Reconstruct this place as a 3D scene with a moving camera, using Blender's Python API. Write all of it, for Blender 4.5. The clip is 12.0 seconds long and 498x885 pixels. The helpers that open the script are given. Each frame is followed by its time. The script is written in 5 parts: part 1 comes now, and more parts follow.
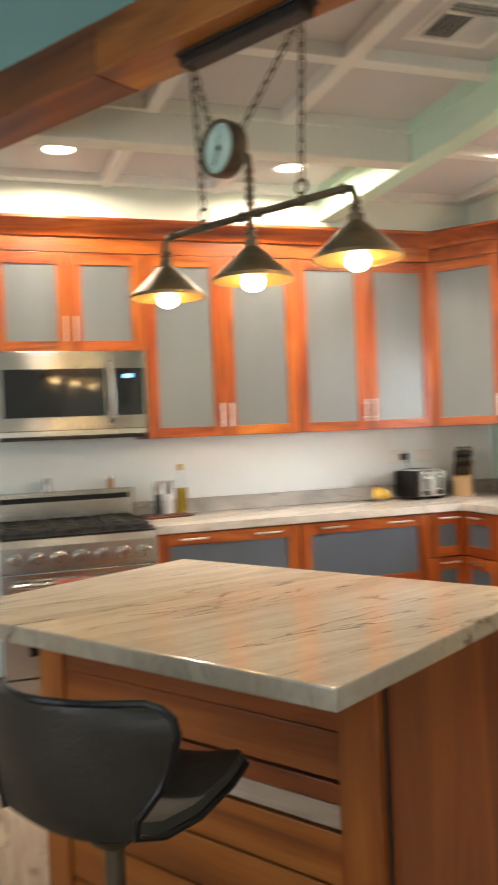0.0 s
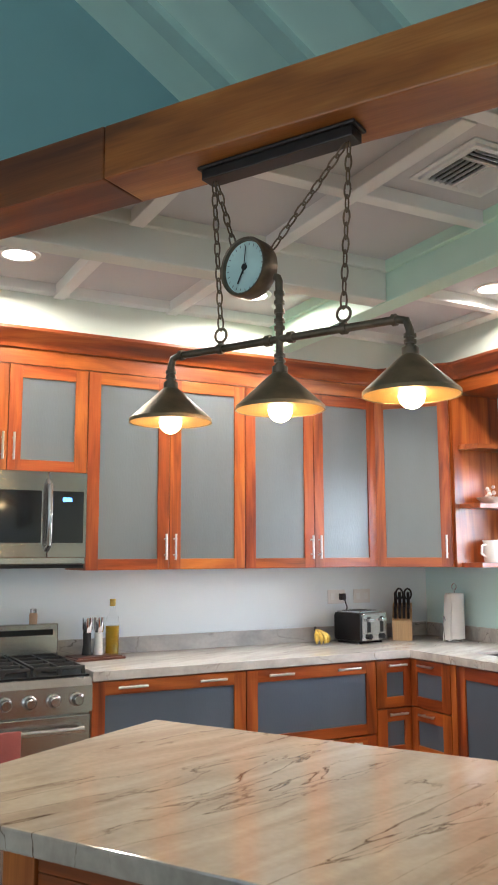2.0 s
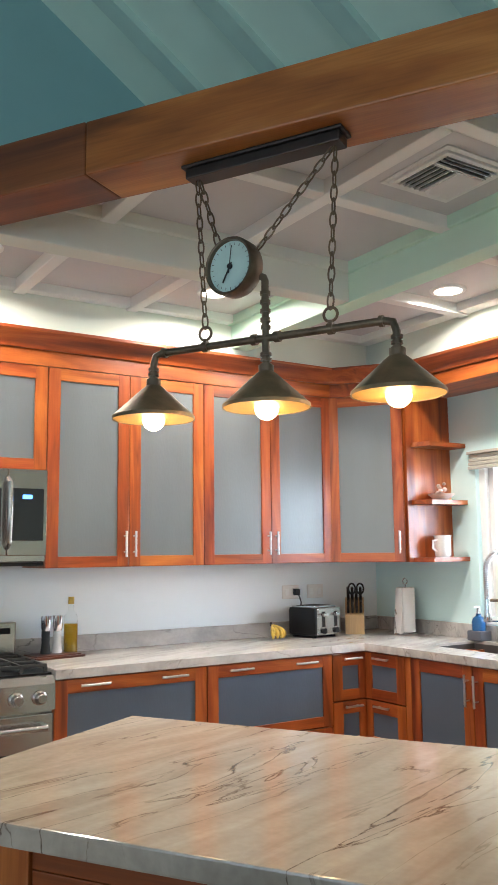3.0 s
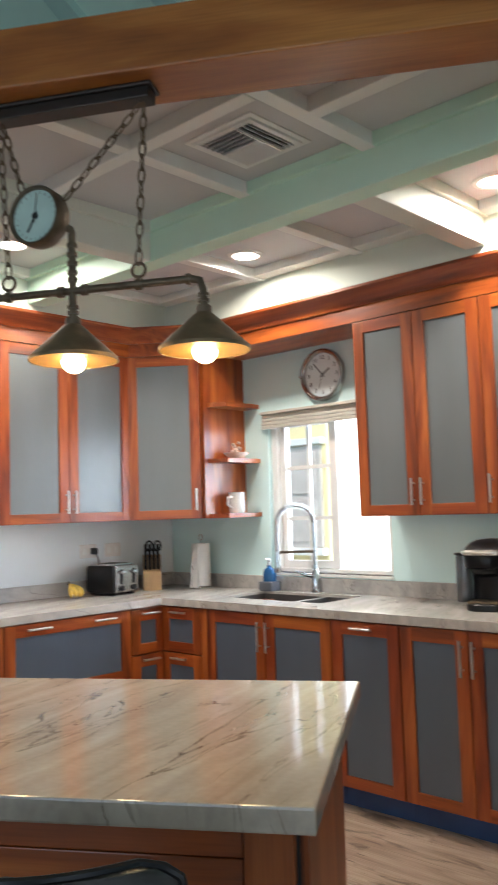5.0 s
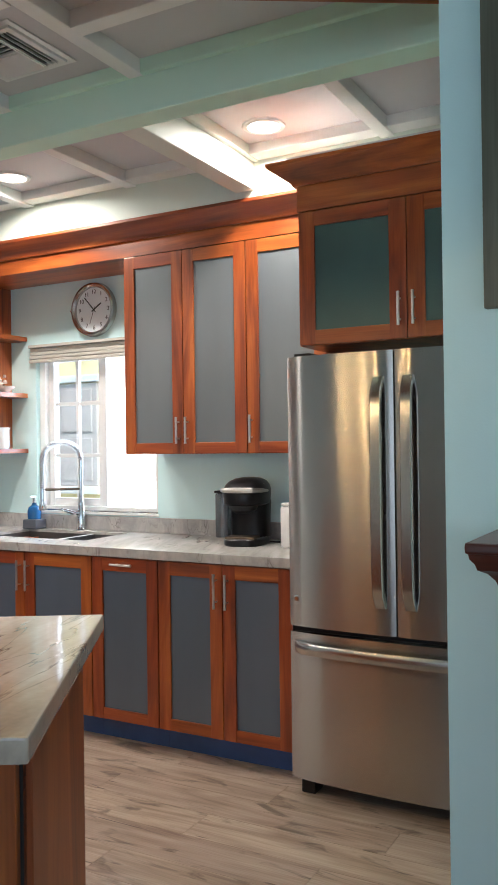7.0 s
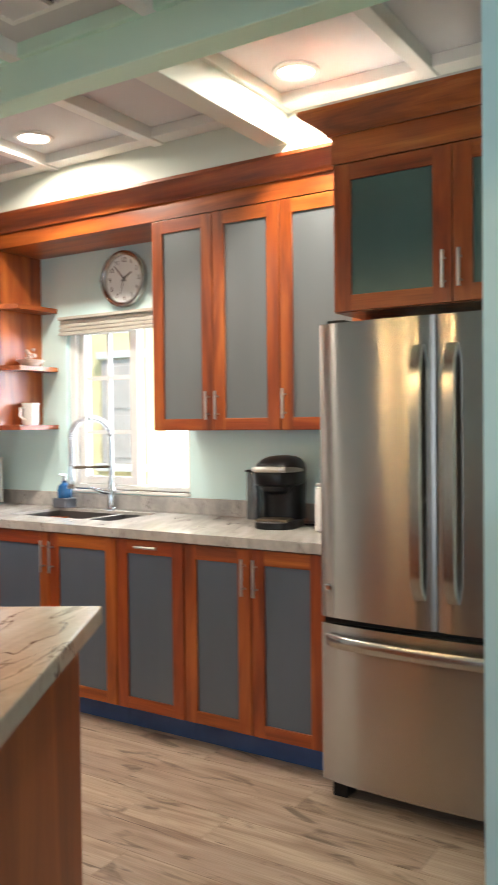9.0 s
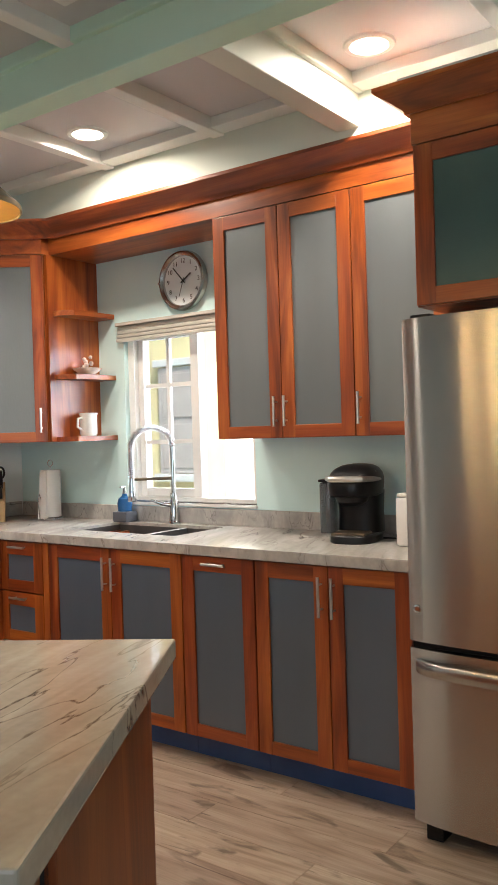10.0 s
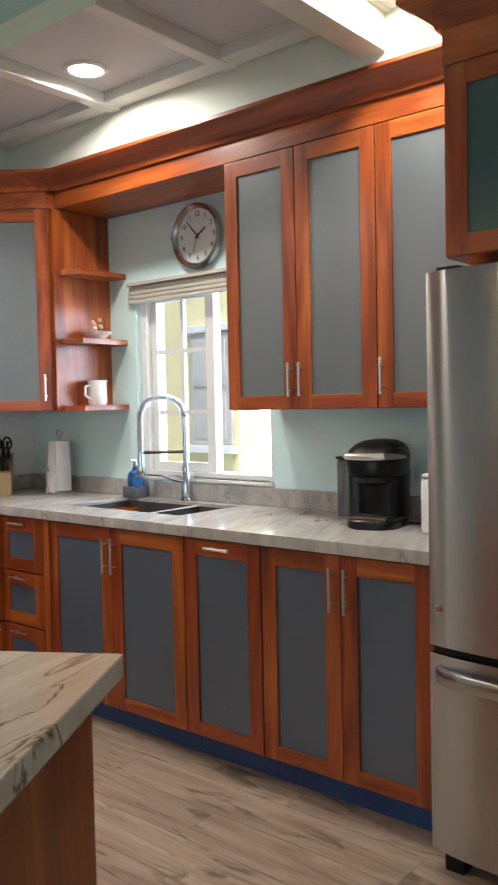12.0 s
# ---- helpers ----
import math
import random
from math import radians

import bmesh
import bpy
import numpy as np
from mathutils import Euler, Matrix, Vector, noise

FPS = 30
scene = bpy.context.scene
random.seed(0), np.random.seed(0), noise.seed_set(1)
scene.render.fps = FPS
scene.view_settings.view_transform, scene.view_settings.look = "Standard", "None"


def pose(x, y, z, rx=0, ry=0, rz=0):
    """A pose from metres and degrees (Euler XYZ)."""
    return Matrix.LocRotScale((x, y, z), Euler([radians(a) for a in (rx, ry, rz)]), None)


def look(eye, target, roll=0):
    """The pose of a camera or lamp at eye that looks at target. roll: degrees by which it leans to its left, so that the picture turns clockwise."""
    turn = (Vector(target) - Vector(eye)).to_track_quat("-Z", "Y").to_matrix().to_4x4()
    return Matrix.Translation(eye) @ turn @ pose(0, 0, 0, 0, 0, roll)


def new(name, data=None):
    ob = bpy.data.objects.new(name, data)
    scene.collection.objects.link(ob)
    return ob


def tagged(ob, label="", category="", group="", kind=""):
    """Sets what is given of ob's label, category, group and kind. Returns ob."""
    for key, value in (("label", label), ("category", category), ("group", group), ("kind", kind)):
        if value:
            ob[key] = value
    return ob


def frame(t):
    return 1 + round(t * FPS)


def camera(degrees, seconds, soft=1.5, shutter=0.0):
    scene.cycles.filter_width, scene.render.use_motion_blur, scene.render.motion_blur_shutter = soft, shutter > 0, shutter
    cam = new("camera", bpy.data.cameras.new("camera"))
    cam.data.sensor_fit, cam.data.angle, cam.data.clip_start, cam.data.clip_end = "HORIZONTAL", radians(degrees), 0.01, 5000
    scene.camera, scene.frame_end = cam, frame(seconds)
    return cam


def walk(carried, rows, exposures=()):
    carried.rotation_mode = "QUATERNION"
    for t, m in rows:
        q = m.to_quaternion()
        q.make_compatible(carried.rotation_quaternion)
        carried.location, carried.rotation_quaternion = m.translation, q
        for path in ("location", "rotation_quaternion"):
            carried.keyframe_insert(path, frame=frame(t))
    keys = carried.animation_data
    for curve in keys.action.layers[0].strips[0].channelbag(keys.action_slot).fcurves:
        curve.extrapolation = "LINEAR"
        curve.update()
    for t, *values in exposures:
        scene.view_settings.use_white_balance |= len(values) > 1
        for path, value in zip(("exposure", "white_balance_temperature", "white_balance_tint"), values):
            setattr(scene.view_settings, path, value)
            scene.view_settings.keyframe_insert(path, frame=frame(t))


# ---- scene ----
cam = camera(33.3, 12.0, shutter=0.5)
PATH = [
    (0, (0.029, 0.134, 1.363), (0.676, 2.026, 1.34), -2.4),
    (0.5, (-0.077, 0.249, 1.363), (0.94, 1.971, 1.349), -4.1),
    (1, (-0.156, 0.343, 1.384), (0.867, 2.061, 1.382), -2.7),
    (1.5, (-0.199, 0.459, 1.395), (0.758, 2.212, 1.501), -2.3),
    (2, (-0.239, 0.549, 1.429), (0.689, 2.3, 1.695), -0.2),
    (2.5, (-0.313, 0.597, 1.428), (0.69, 2.306, 1.699), -0.5),
    (4.5, (-0.464, 0.581, 1.404), (0.851, 2.073, 1.616), -0.5),
    (5, (-0.446, 0.577, 1.393), (1.009, 1.939, 1.555), -1.8),
    (5.5, (-0.441, 0.558, 1.394), (1.125, 1.797, 1.5), -1.7),
    (6, (-0.437, 0.531, 1.386), (1.218, 1.652, 1.449), -1.2),
    (6.5, (-0.415, 0.513, 1.377), (1.305, 1.533, 1.407), -0.8),
    (6.7, (-0.405, 0.5, 1.377), (1.345, 1.468, 1.398), -0.8),
    (8.5, (-0.17, 0.486, 1.384), (1.576, 1.46, 1.340), -0.6),
    (9, (-0.099, 0.526, 1.366), (1.584, 1.605, 1.324), -0.6),
    (9.5, (-0.037, 0.611, 1.369), (1.552, 1.826, 1.353), -2.2),
    (10, (0.07, 0.73, 1.367), (1.682, 1.914, 1.345), -1.7),
    (10.5, (0.193, 0.797, 1.365), (1.775, 2.02, 1.329), -2.1),
    (11, (0.35, 0.845, 1.365), (1.887, 2.124, 1.352), -1.6),
    (11.5, (0.424, 0.834, 1.368), (1.926, 2.155, 1.323), -1.4),
    (12, (0.454, 0.816, 1.367), (1.986, 2.098, 1.275), -1.2),
]
# seconds, stops, white balance
EXPOSURES = [(0.0, 0.5, 7500, 14), (0.5, 0.55, 6900, 13), (1.0, 0.36, 6600, 12), (1.5, 0.25, 6300, 12), (2.5, 0.27, 6150, 12),
             (4.5, 0.2, 6200, 12), (5.5, -0.25, 6250, 12), (6.5, -0.1, 5950, 12), (8.5, 0.4, 6250, 12), (9.0, 0.3, 6600, 12),
             (9.5, 0.05, 6800, 13), (10.0, -0.1, 6650, 13), (10.5, -0.2, 6350, 12), (12.0, -0.25, 6100, 12)]
walk(cam, [(t, look(eye, target, roll)) for t, eye, target, roll in PATH], exposures=EXPOSURES)

# ---- world and large lights ----
world = bpy.data.worlds.new("world")
scene.world = world
world.use_nodes = True
wn = world.node_tree.nodes
sky = wn.new("ShaderNodeTexSky")
sky.sky_type, sky.sun_disc = "NISHITA", False
sky.sun_elevation, sky.sun_rotation = radians(54), radians(217)
world.node_tree.links.new(sky.outputs[0], wn["Background"].inputs[0])
wn["Background"].inputs[1].default_value = 0.15


def lamp(name, kind, m, energy, color, **values):
    data = bpy.data.lights.new(name, kind)
    data.energy, data.color = energy, color
    if kind == "AREA":
        data.shape = values.get("shape", "DISK")
        data.size, data.size_y = values["size"], values.get("size_y", values["size"])
        data.spread = values.get("spread", math.pi)
    elif kind == "SUN":
        data.angle = values["angle"]
    else:
        data.shadow_soft_size = values["size"]
    ob = new(name, data)
    ob.matrix_world = m
    return ob


lamp("sun", "SUN", look((0, 0, 10), (3.0, 4.0, 3.0)), 5, (1, 0.95, 0.86), angle=radians(0.5))
WARM, BULB = (1, 0.91, 0.78), (1, 0.64, 0.28)
CEIL, RIB = 2.715, 2.66
DOWNLIGHTS = [(2.65, 3.46), (2.70, 2.09), (1.665, 4.09), (0.50, 4.05)]
for x, y in DOWNLIGHTS:
    lamp("downlight_lamp", "AREA", pose(x, y, CEIL - 0.022), 18, WARM, size=0.13, spread=radians(166))
# daylight in the glazed openings of the room behind
lamp("daylight_west", "AREA", look((-4.4, 0.2, 1.5), (0, 0.6, 4.2)), 42, (0.70, 0.84, 1), shape="RECTANGLE", size=3.4, size_y=1.9)
lamp("daylight_south", "AREA", look((-1.4, -3.9, 1.5), (-0.9, 0, 4.0)), 24, (0.70, 0.84, 1), shape="RECTANGLE", size=3.6, size_y=1.9)

lamp("daylight_window", "AREA", look((4.0, 3.55, 2.45), (2.5, 3.3, 0.9)), 34, (0.80, 0.90, 1), shape="RECTANGLE", size=1.2, size_y=0.5)


lamp("daylight_window", "AREA", look((4.25, 2.95, 1.75), (2.4, 4.4, 1.2)), 58, (0.80, 0.90, 1), shape="RECTANGLE", size=0.9, size_y=1.1)


# ---- materials ----
def material(name, color, rough=0.5, metal=0.0, vary=0.06, scale=6.0, bump=0.0, bump_scale=80.0, stretch=(1, 1, 1), **extra):
    """Two scales of colour change, fine relief, and uneven gloss."""
    mat = bpy.data.materials.new(name)
    mat.use_nodes = True
    nt = mat.node_tree
    n, li = nt.nodes, nt.links
    b = n["Principled BSDF"]
    b.inputs["Roughness"].default_value, b.inputs["Metallic"].default_value = rough, metal
    for key, value in extra.items():
        b.inputs[key.replace("_", " ")].default_value = value
    co = n.new("ShaderNodeTexCoord")
    mp = n.new("ShaderNodeMapping")
    mp.inputs["Scale"].default_value = stretch
    li.new(co.outputs["Object"], mp.inputs[0])
    big, fine = n.new("ShaderNodeTexNoise"), n.new("ShaderNodeTexNoise")
    big.inputs["Scale"].default_value, fine.inputs["Scale"].default_value = scale, bump_scale
    big.inputs["Detail"].default_value = 5
    li.new(mp.outputs[0], big.inputs[0]), li.new(mp.outputs[0], fine.inputs[0])
    ramp = n.new("ShaderNodeValToRGB")
    e = ramp.color_ramp.elements
    e[0].position, e[1].position = 0.3, 0.72
    e[0].color = (*[c * (1 - vary) for c in color], 1)
    e[1].color = (*[min(1, c * (1 + vary)) for c in color], 1)
    li.new(big.outputs[0], ramp.inputs[0])
    li.new(ramp.outputs[0], b.inputs["Base Color"])
    rr = n.new("ShaderNodeMapRange")
    rr.inputs["To Min"].default_value, rr.inputs["To Max"].default_value = max(0.02, rough - 0.06), min(1, rough + 0.08)
    li.new(big.outputs[0], rr.inputs[0]), li.new(rr.outputs[0], b.inputs["Roughness"])
    if bump:
        bp = n.new("ShaderNodeBump")
        bp.inputs["Strength"].default_value, bp.inputs["Distance"].default_value = bump, 0.002
        li.new(fine.outputs[0], bp.inputs["Height"]), li.new(bp.outputs[0], b.inputs["Normal"])
    return mat


def wood(name, dark, mid, light, axis, rough=0.34, ring=9.0, coat=0.18, pores=0.25):
    """Varnished timber with long grain along one axis, figure and fine pores."""
    mat = bpy.data.materials.new(name)
    mat.use_nodes = True
    nt = mat.node_tree
    n, li = nt.nodes, nt.links
    b = n["Principled BSDF"]
    b.inputs["Roughness"].default_value, b.inputs["Coat Weight"].default_value, b.inputs["Coat Roughness"].default_value = rough, coat, 0.18
    co, info, add = n.new("ShaderNodeTexCoord"), n.new("ShaderNodeObjectInfo"), n.new("ShaderNodeVectorMath")
    isl, sc = n.new("ShaderNodeNewGeometry"), n.new("ShaderNodeVectorMath")
    mul = n.new("ShaderNodeMath")
    mul.operation = "ADD"
    li.new(info.outputs["Random"], mul.inputs[0]), li.new(isl.outputs["Random Per Island"], mul.inputs[1])
    sc.operation = "SCALE"
    sc.inputs[0].default_value = (7.3, 5.1, 9.7)
    li.new(mul.outputs[0], sc.inputs["Scale"])
    li.new(co.outputs["Object"], add.inputs[0]), li.new(sc.outputs[0], add.inputs[1])
    mp, mp2 = n.new("ShaderNodeMapping"), n.new("ShaderNodeMapping")
    s = [ring, ring, ring]
    s[axis] = ring * 0.11
    mp.inputs["Scale"].default_value = s
    f = [180, 180, 180]
    f[axis] = 5
    mp2.inputs["Scale"].default_value = f
    li.new(add.outputs[0], mp.inputs[0]), li.new(add.outputs[0], mp2.inputs[0])
    fig, pore = n.new("ShaderNodeTexNoise"), n.new("ShaderNodeTexNoise")
    fig.inputs["Scale"].default_value, fig.inputs["Detail"].default_value, fig.inputs["Distortion"].default_value = 1.0, 4, 1.6
    pore.inputs["Scale"].default_value = 1.0
    li.new(mp.outputs[0], fig.inputs[0]), li.new(mp2.outputs[0], pore.inputs[0])
    ramp = n.new("ShaderNodeValToRGB")
    e = ramp.color_ramp.elements
    e[0].position, e[1].position = 0.28, 0.75
    e[0].color, e[1].color = (*dark, 1), (*light, 1)
    m = e.new(0.5)
    m.color = (*mid, 1)
    li.new(fig.outputs[0], ramp.inputs[0])
    mix = n.new("ShaderNodeMix")
    mix.data_type, mix.blend_type = "RGBA", "MULTIPLY"
    mix.inputs[0].default_value = pores
    pr = n.new("ShaderNodeValToRGB")
    pr.color_ramp.elements[0].position, pr.color_ramp.elements[0].color = 0.35, (0.45, 0.4, 0.36, 1)
    pr.color_ramp.elements[1].position = 0.6
    li.new(pore.outputs[0], pr.inputs[0])
    li.new(ramp.outputs[0], mix.inputs[6]), li.new(pr.outputs[0], mix.inputs[7])
    tone = n.new("ShaderNodeHueSaturation")
    vr = n.new("ShaderNodeMapRange")
    vr.inputs["From Max"].default_value = 2.0
    vr.inputs["To Min"].default_value, vr.inputs["To Max"].default_value = 0.78, 1.22
    li.new(mul.outputs[0], vr.inputs[0]), li.new(vr.outputs[0], tone.inputs["Value"])
    hr = n.new("ShaderNodeMapRange")
    hr.inputs["To Min"].default_value, hr.inputs["To Max"].default_value = 0.495, 0.506
    li.new(info.outputs["Random"], hr.inputs[0]), li.new(hr.outputs[0], tone.inputs["Hue"])
    li.new(mix.outputs[2], tone.inputs["Color"]), li.new(tone.outputs[0], b.inputs["Base Color"])
    bp = n.new("ShaderNodeBump")
    bp.inputs["Strength"].default_value, bp.inputs["Distance"].default_value = 0.12, 0.001
    li.new(pore.outputs[0], bp.inputs["Height"]), li.new(bp.outputs[0], b.inputs["Normal"])
    return mat


def stone(name, base, cloud, vein, turn, rough=0.14):
    """Polished quartzite: cream ground, soft bands and thin broken veins that run one way."""
    mat = bpy.data.materials.new(name)
    mat.use_nodes = True
    nt = mat.node_tree
    n, li = nt.nodes, nt.links
    b = n["Principled BSDF"]
    b.inputs["Roughness"].default_value = rough
    co, mp = n.new("ShaderNodeTexCoord"), n.new("ShaderNodeMapping")
    spin = n.new("ShaderNodeMapping")
    spin.inputs["Rotation"].default_value = (0.12, 0.08, radians(-turn))
    mp.inputs["Scale"].default_value = (1.0, 6.0, 3.0)
    li.new(co.outputs["Object"], spin.inputs[0]), li.new(spin.outputs[0], mp.inputs[0])
    bands, lines, grain, gate = [n.new("ShaderNodeTexNoise") for _ in range(4)]
    for node, scale, detail, dist in ((bands, 1.9, 8, 1.1), (lines, 1.5, 8, 0.7), (grain, 60, 3, 0), (gate, 1.3, 3, 0.4)):
        node.inputs["Scale"].default_value, node.inputs["Detail"].default_value, node.inputs["Distortion"].default_value = scale, detail, dist
        li.new((co if node is grain else mp).outputs["Object" if node is grain else 0], node.inputs[0])
    r1 = n.new("ShaderNodeValToRGB")
    e = r1.color_ramp.elements
    e[0].position, e[1].position = 0.36, 0.66
    e[0].color, e[1].color = (*cloud, 1), (*base, 1)
    li.new(bands.outputs[0], r1.inputs[0])
    # a thin line where the second noise crosses its middle
    r2 = n.new("ShaderNodeValToRGB")
    e = r2.color_ramp.elements
    e[0].position, e[1].position = 0.487, 0.513
    e[0].color, e[1].color = (0, 0, 0, 1), (0, 0, 0, 1)
    e.new(0.5).color = (1, 1, 1, 1)
    li.new(lines.outputs[0], r2.inputs[0])
    r3 = n.new("ShaderNodeValToRGB")
    r3.color_ramp.elements[0].position, r3.color_ramp.elements[1].position = 0.40, 0.60
    li.new(gate.outputs[0], r3.inputs[0])
    m1 = n.new("ShaderNodeMath")
    m1.operation = "MULTIPLY"
    li.new(r2.outputs[0], m1.inputs[0]), li.new(r3.outputs[0], m1.inputs[1])
    mix = n.new("ShaderNodeMix")
    mix.data_type = "RGBA"
    li.new(m1.outputs[0], mix.inputs[0]), li.new(r1.outputs[0], mix.inputs[6])
    mix.inputs[7].default_value = (*vein, 1)
    m2 = n.new("ShaderNodeMix")
    m2.data_type, m2.blend_type = "RGBA", "OVERLAY"
    m2.inputs[0].default_value = 0.12
    li.new(mix.outputs[2], m2.inputs[6]), li.new(grain.outputs[0], m2.inputs[7])
    li.new(m2.outputs[2], b.inputs["Base Color"])
    return mat


def brushed(name, color, rough, aniso, turn):
    mat = material(name, color, rough, 1.0, vary=0.05, scale=3, stretch=(1, 1, 0.3), Anisotropic=aniso, Anisotropic_Rotation=turn)
    n, li = mat.node_tree.nodes, mat.node_tree.links
    tan = n.new("ShaderNodeTangent")
    tan.direction_type, tan.axis = "RADIAL", "Z"
    gloss = [q for q in n if q.bl_idname == "ShaderNodeMapRange"][0]
    gloss.inputs["To Min"].default_value, gloss.inputs["To Max"].default_value = rough - 0.015, rough + 0.015
    li.new(tan.outputs[0], n["Principled BSDF"].inputs["Tangent"])
    return mat


def glow(name, color, strength):
    mat = bpy.data.materials.new(name)
    mat.use_nodes = True
    b = mat.node_tree.nodes["Principled BSDF"]
    b.inputs["Base Color"].default_value = (*color, 1)
    b.inputs["Emission Color"].default_value, b.inputs["Emission Strength"].default_value = (*color, 1), strength
    return mat


RED = ((0.13, 0.023, 0.006), (0.32, 0.066, 0.012), (0.50, 0.142, 0.028))
TAN = ((0.16, 0.036, 0.007), (0.35, 0.086, 0.014), (0.52, 0.165, 0.032))
BROWN = ((0.10, 0.026, 0.006), (0.34, 0.105, 0.019), (0.58, 0.24, 0.056))
wood_x, wood_y, wood_z = [wood("cabinet_wood_" + "xyz"[i], *RED, i) for i in range(3)]
tan_x, tan_y, tan_z = [wood("island_wood_" + "xyz"[i], *TAN, i, ring=5) for i in range(3)]
pale_plank_x = wood("pale_plank", (0.30, 0.18, 0.12), (0.44, 0.31, 0.23), (0.56, 0.43, 0.34), 0)
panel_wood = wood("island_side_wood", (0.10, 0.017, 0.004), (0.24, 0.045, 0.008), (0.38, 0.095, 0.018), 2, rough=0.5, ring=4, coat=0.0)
beam_wood = wood("beam_wood", *BROWN, 0, rough=0.4, ring=5)
dark_x, dark_z = wood("dark_wood_x", (0.05, 0.012, 0.006), (0.09, 0.02, 0.01), (0.14, 0.035, 0.016), 0), wood("dark_wood_z", (0.05, 0.012, 0.006), (0.09, 0.02, 0.01), (0.14, 0.035, 0.016), 2)
knife_wood = wood("beech", (0.42, 0.26, 0.12), (0.52, 0.34, 0.17), (0.6, 0.42, 0.23), 2)
floor_wood = wood("floor_plank", (0.22, 0.15, 0.104), (0.35, 0.265, 0.20), (0.45, 0.365, 0.29), 1, rough=0.42, ring=9, coat=0.0, pores=0.3)
fn, fl = floor_wood.node_tree.nodes, floor_wood.node_tree.links
kn, km, kr, kx = fn.new("ShaderNodeTexNoise"), fn.new("ShaderNodeMapping"), fn.new("ShaderNodeValToRGB"), fn.new("ShaderNodeMix")
ks = [q for q in fn if q.bl_idname == "ShaderNodeVectorMath" and q.operation == "ADD"][0]
km.inputs["Scale"].default_value = (13, 3.4, 1)
kn.inputs["Scale"].default_value, kn.inputs["Detail"].default_value, kn.inputs["Distortion"].default_value = 1.0, 5, 1.1
kr.color_ramp.elements[0].position, kr.color_ramp.elements[0].color = 0.585, (1, 1, 1, 1)
kr.color_ramp.elements[1].position, kr.color_ramp.elements[1].color = 0.70, (0.10, 0.07, 0.05, 1)
kx.data_type, kx.blend_type = "RGBA", "MULTIPLY"
kx.inputs[0].default_value = 0.7
fl.new(ks.outputs[0], km.inputs[0]), fl.new(km.outputs[0], kn.inputs[0]), fl.new(kn.outputs[0], kr.inputs[0])
ft = [q for q in fn if q.bl_idname == "ShaderNodeHueSaturation"][0]
fl.new(ft.outputs[0], kx.inputs[6]), fl.new(kr.outputs[0], kx.inputs[7])
# fine dark splits along the boards
cn, cm, cr, cmix = fn.new("ShaderNodeTexNoise"), fn.new("ShaderNodeMapping"), fn.new("ShaderNodeValToRGB"), fn.new("ShaderNodeMix")
cm.inputs["Scale"].default_value = (34, 3.0, 1)
cn.inputs["Scale"].default_value, cn.inputs["Detail"].default_value, cn.inputs["Distortion"].default_value = 1.0, 3, 0.9
cr.color_ramp.elements[0].position, cr.color_ramp.elements[0].color = 0.66, (1, 1, 1, 1)
cr.color_ramp.elements[1].position, cr.color_ramp.elements[1].color = 0.72, (0.16, 0.11, 0.08, 1)
cmix.data_type, cmix.blend_type = "RGBA", "MULTIPLY"
cmix.inputs[0].default_value = 0.75
fl.new(ks.outputs[0], cm.inputs[0]), fl.new(cm.outputs[0], cn.inputs[0]), fl.new(cn.outputs[0], cr.inputs[0])
fl.new(kx.outputs[2], cmix.inputs[6]), fl.new(cr.outputs[0], cmix.inputs[7])
fl.new(cmix.outputs[2], fn["Principled BSDF"].inputs["Base Color"])
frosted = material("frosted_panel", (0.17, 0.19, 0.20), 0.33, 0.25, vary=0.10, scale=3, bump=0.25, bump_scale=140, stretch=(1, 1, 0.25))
# base cabinet panels: the blue window light they reflect is in the colour
frosted_blue_reflect = material("frosted_panel_blue_reflect", (0.11, 0.14, 0.185), 0.3, 0.2, vary=0.10, scale=3, bump=0.25, bump_scale=140, stretch=(1, 1, 0.25))
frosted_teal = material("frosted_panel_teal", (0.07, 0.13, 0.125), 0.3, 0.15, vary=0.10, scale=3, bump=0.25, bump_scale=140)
wall_paint = material("aqua_wall_paint", (0.77, 0.83, 0.85), 0.55, vary=0.03, scale=2, bump=0.15, bump_scale=220)
partition_paint = material("aqua_partition_paint", (0.64, 0.86, 0.86), 0.5, vary=0.03, scale=2, bump=0.15, bump_scale=220)
end_wall_paint = material("aqua_end_wall_paint", (0.66, 0.90, 0.91), 0.5, vary=0.03, scale=2, bump=0.15, bump_scale=220)
soffit_paint = material("soffit_paint", (0.72, 0.77, 0.68), 0.55, vary=0.03, scale=2, bump=0.1, bump_scale=160)
teal_paint = material("teal_gable_paint", (0.30, 0.52, 0.53), 0.6, vary=0.05, scale=2, bump=0.2, bump_scale=160)
vault_paint = material("pale_teal_ceiling_paint", (0.72, 0.92, 0.80), 0.6, vary=0.04, scale=2, bump=0.2, bump_scale=160)
# same paint as the cream beams; reflected green is put into the colour
green_bounce_paint = material("green_bounce_beam_paint", (0.60, 0.82, 0.67), 0.5, vary=0.03, scale=3, bump=0.1, bump_scale=160)
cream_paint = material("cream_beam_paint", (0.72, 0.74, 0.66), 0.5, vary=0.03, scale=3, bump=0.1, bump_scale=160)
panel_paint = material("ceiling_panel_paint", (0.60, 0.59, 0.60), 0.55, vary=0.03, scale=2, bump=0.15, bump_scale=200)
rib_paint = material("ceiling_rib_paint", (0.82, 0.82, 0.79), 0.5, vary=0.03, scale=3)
white_paint = material("white_window_paint", (0.80, 0.80, 0.78), 0.35, vary=0.03)
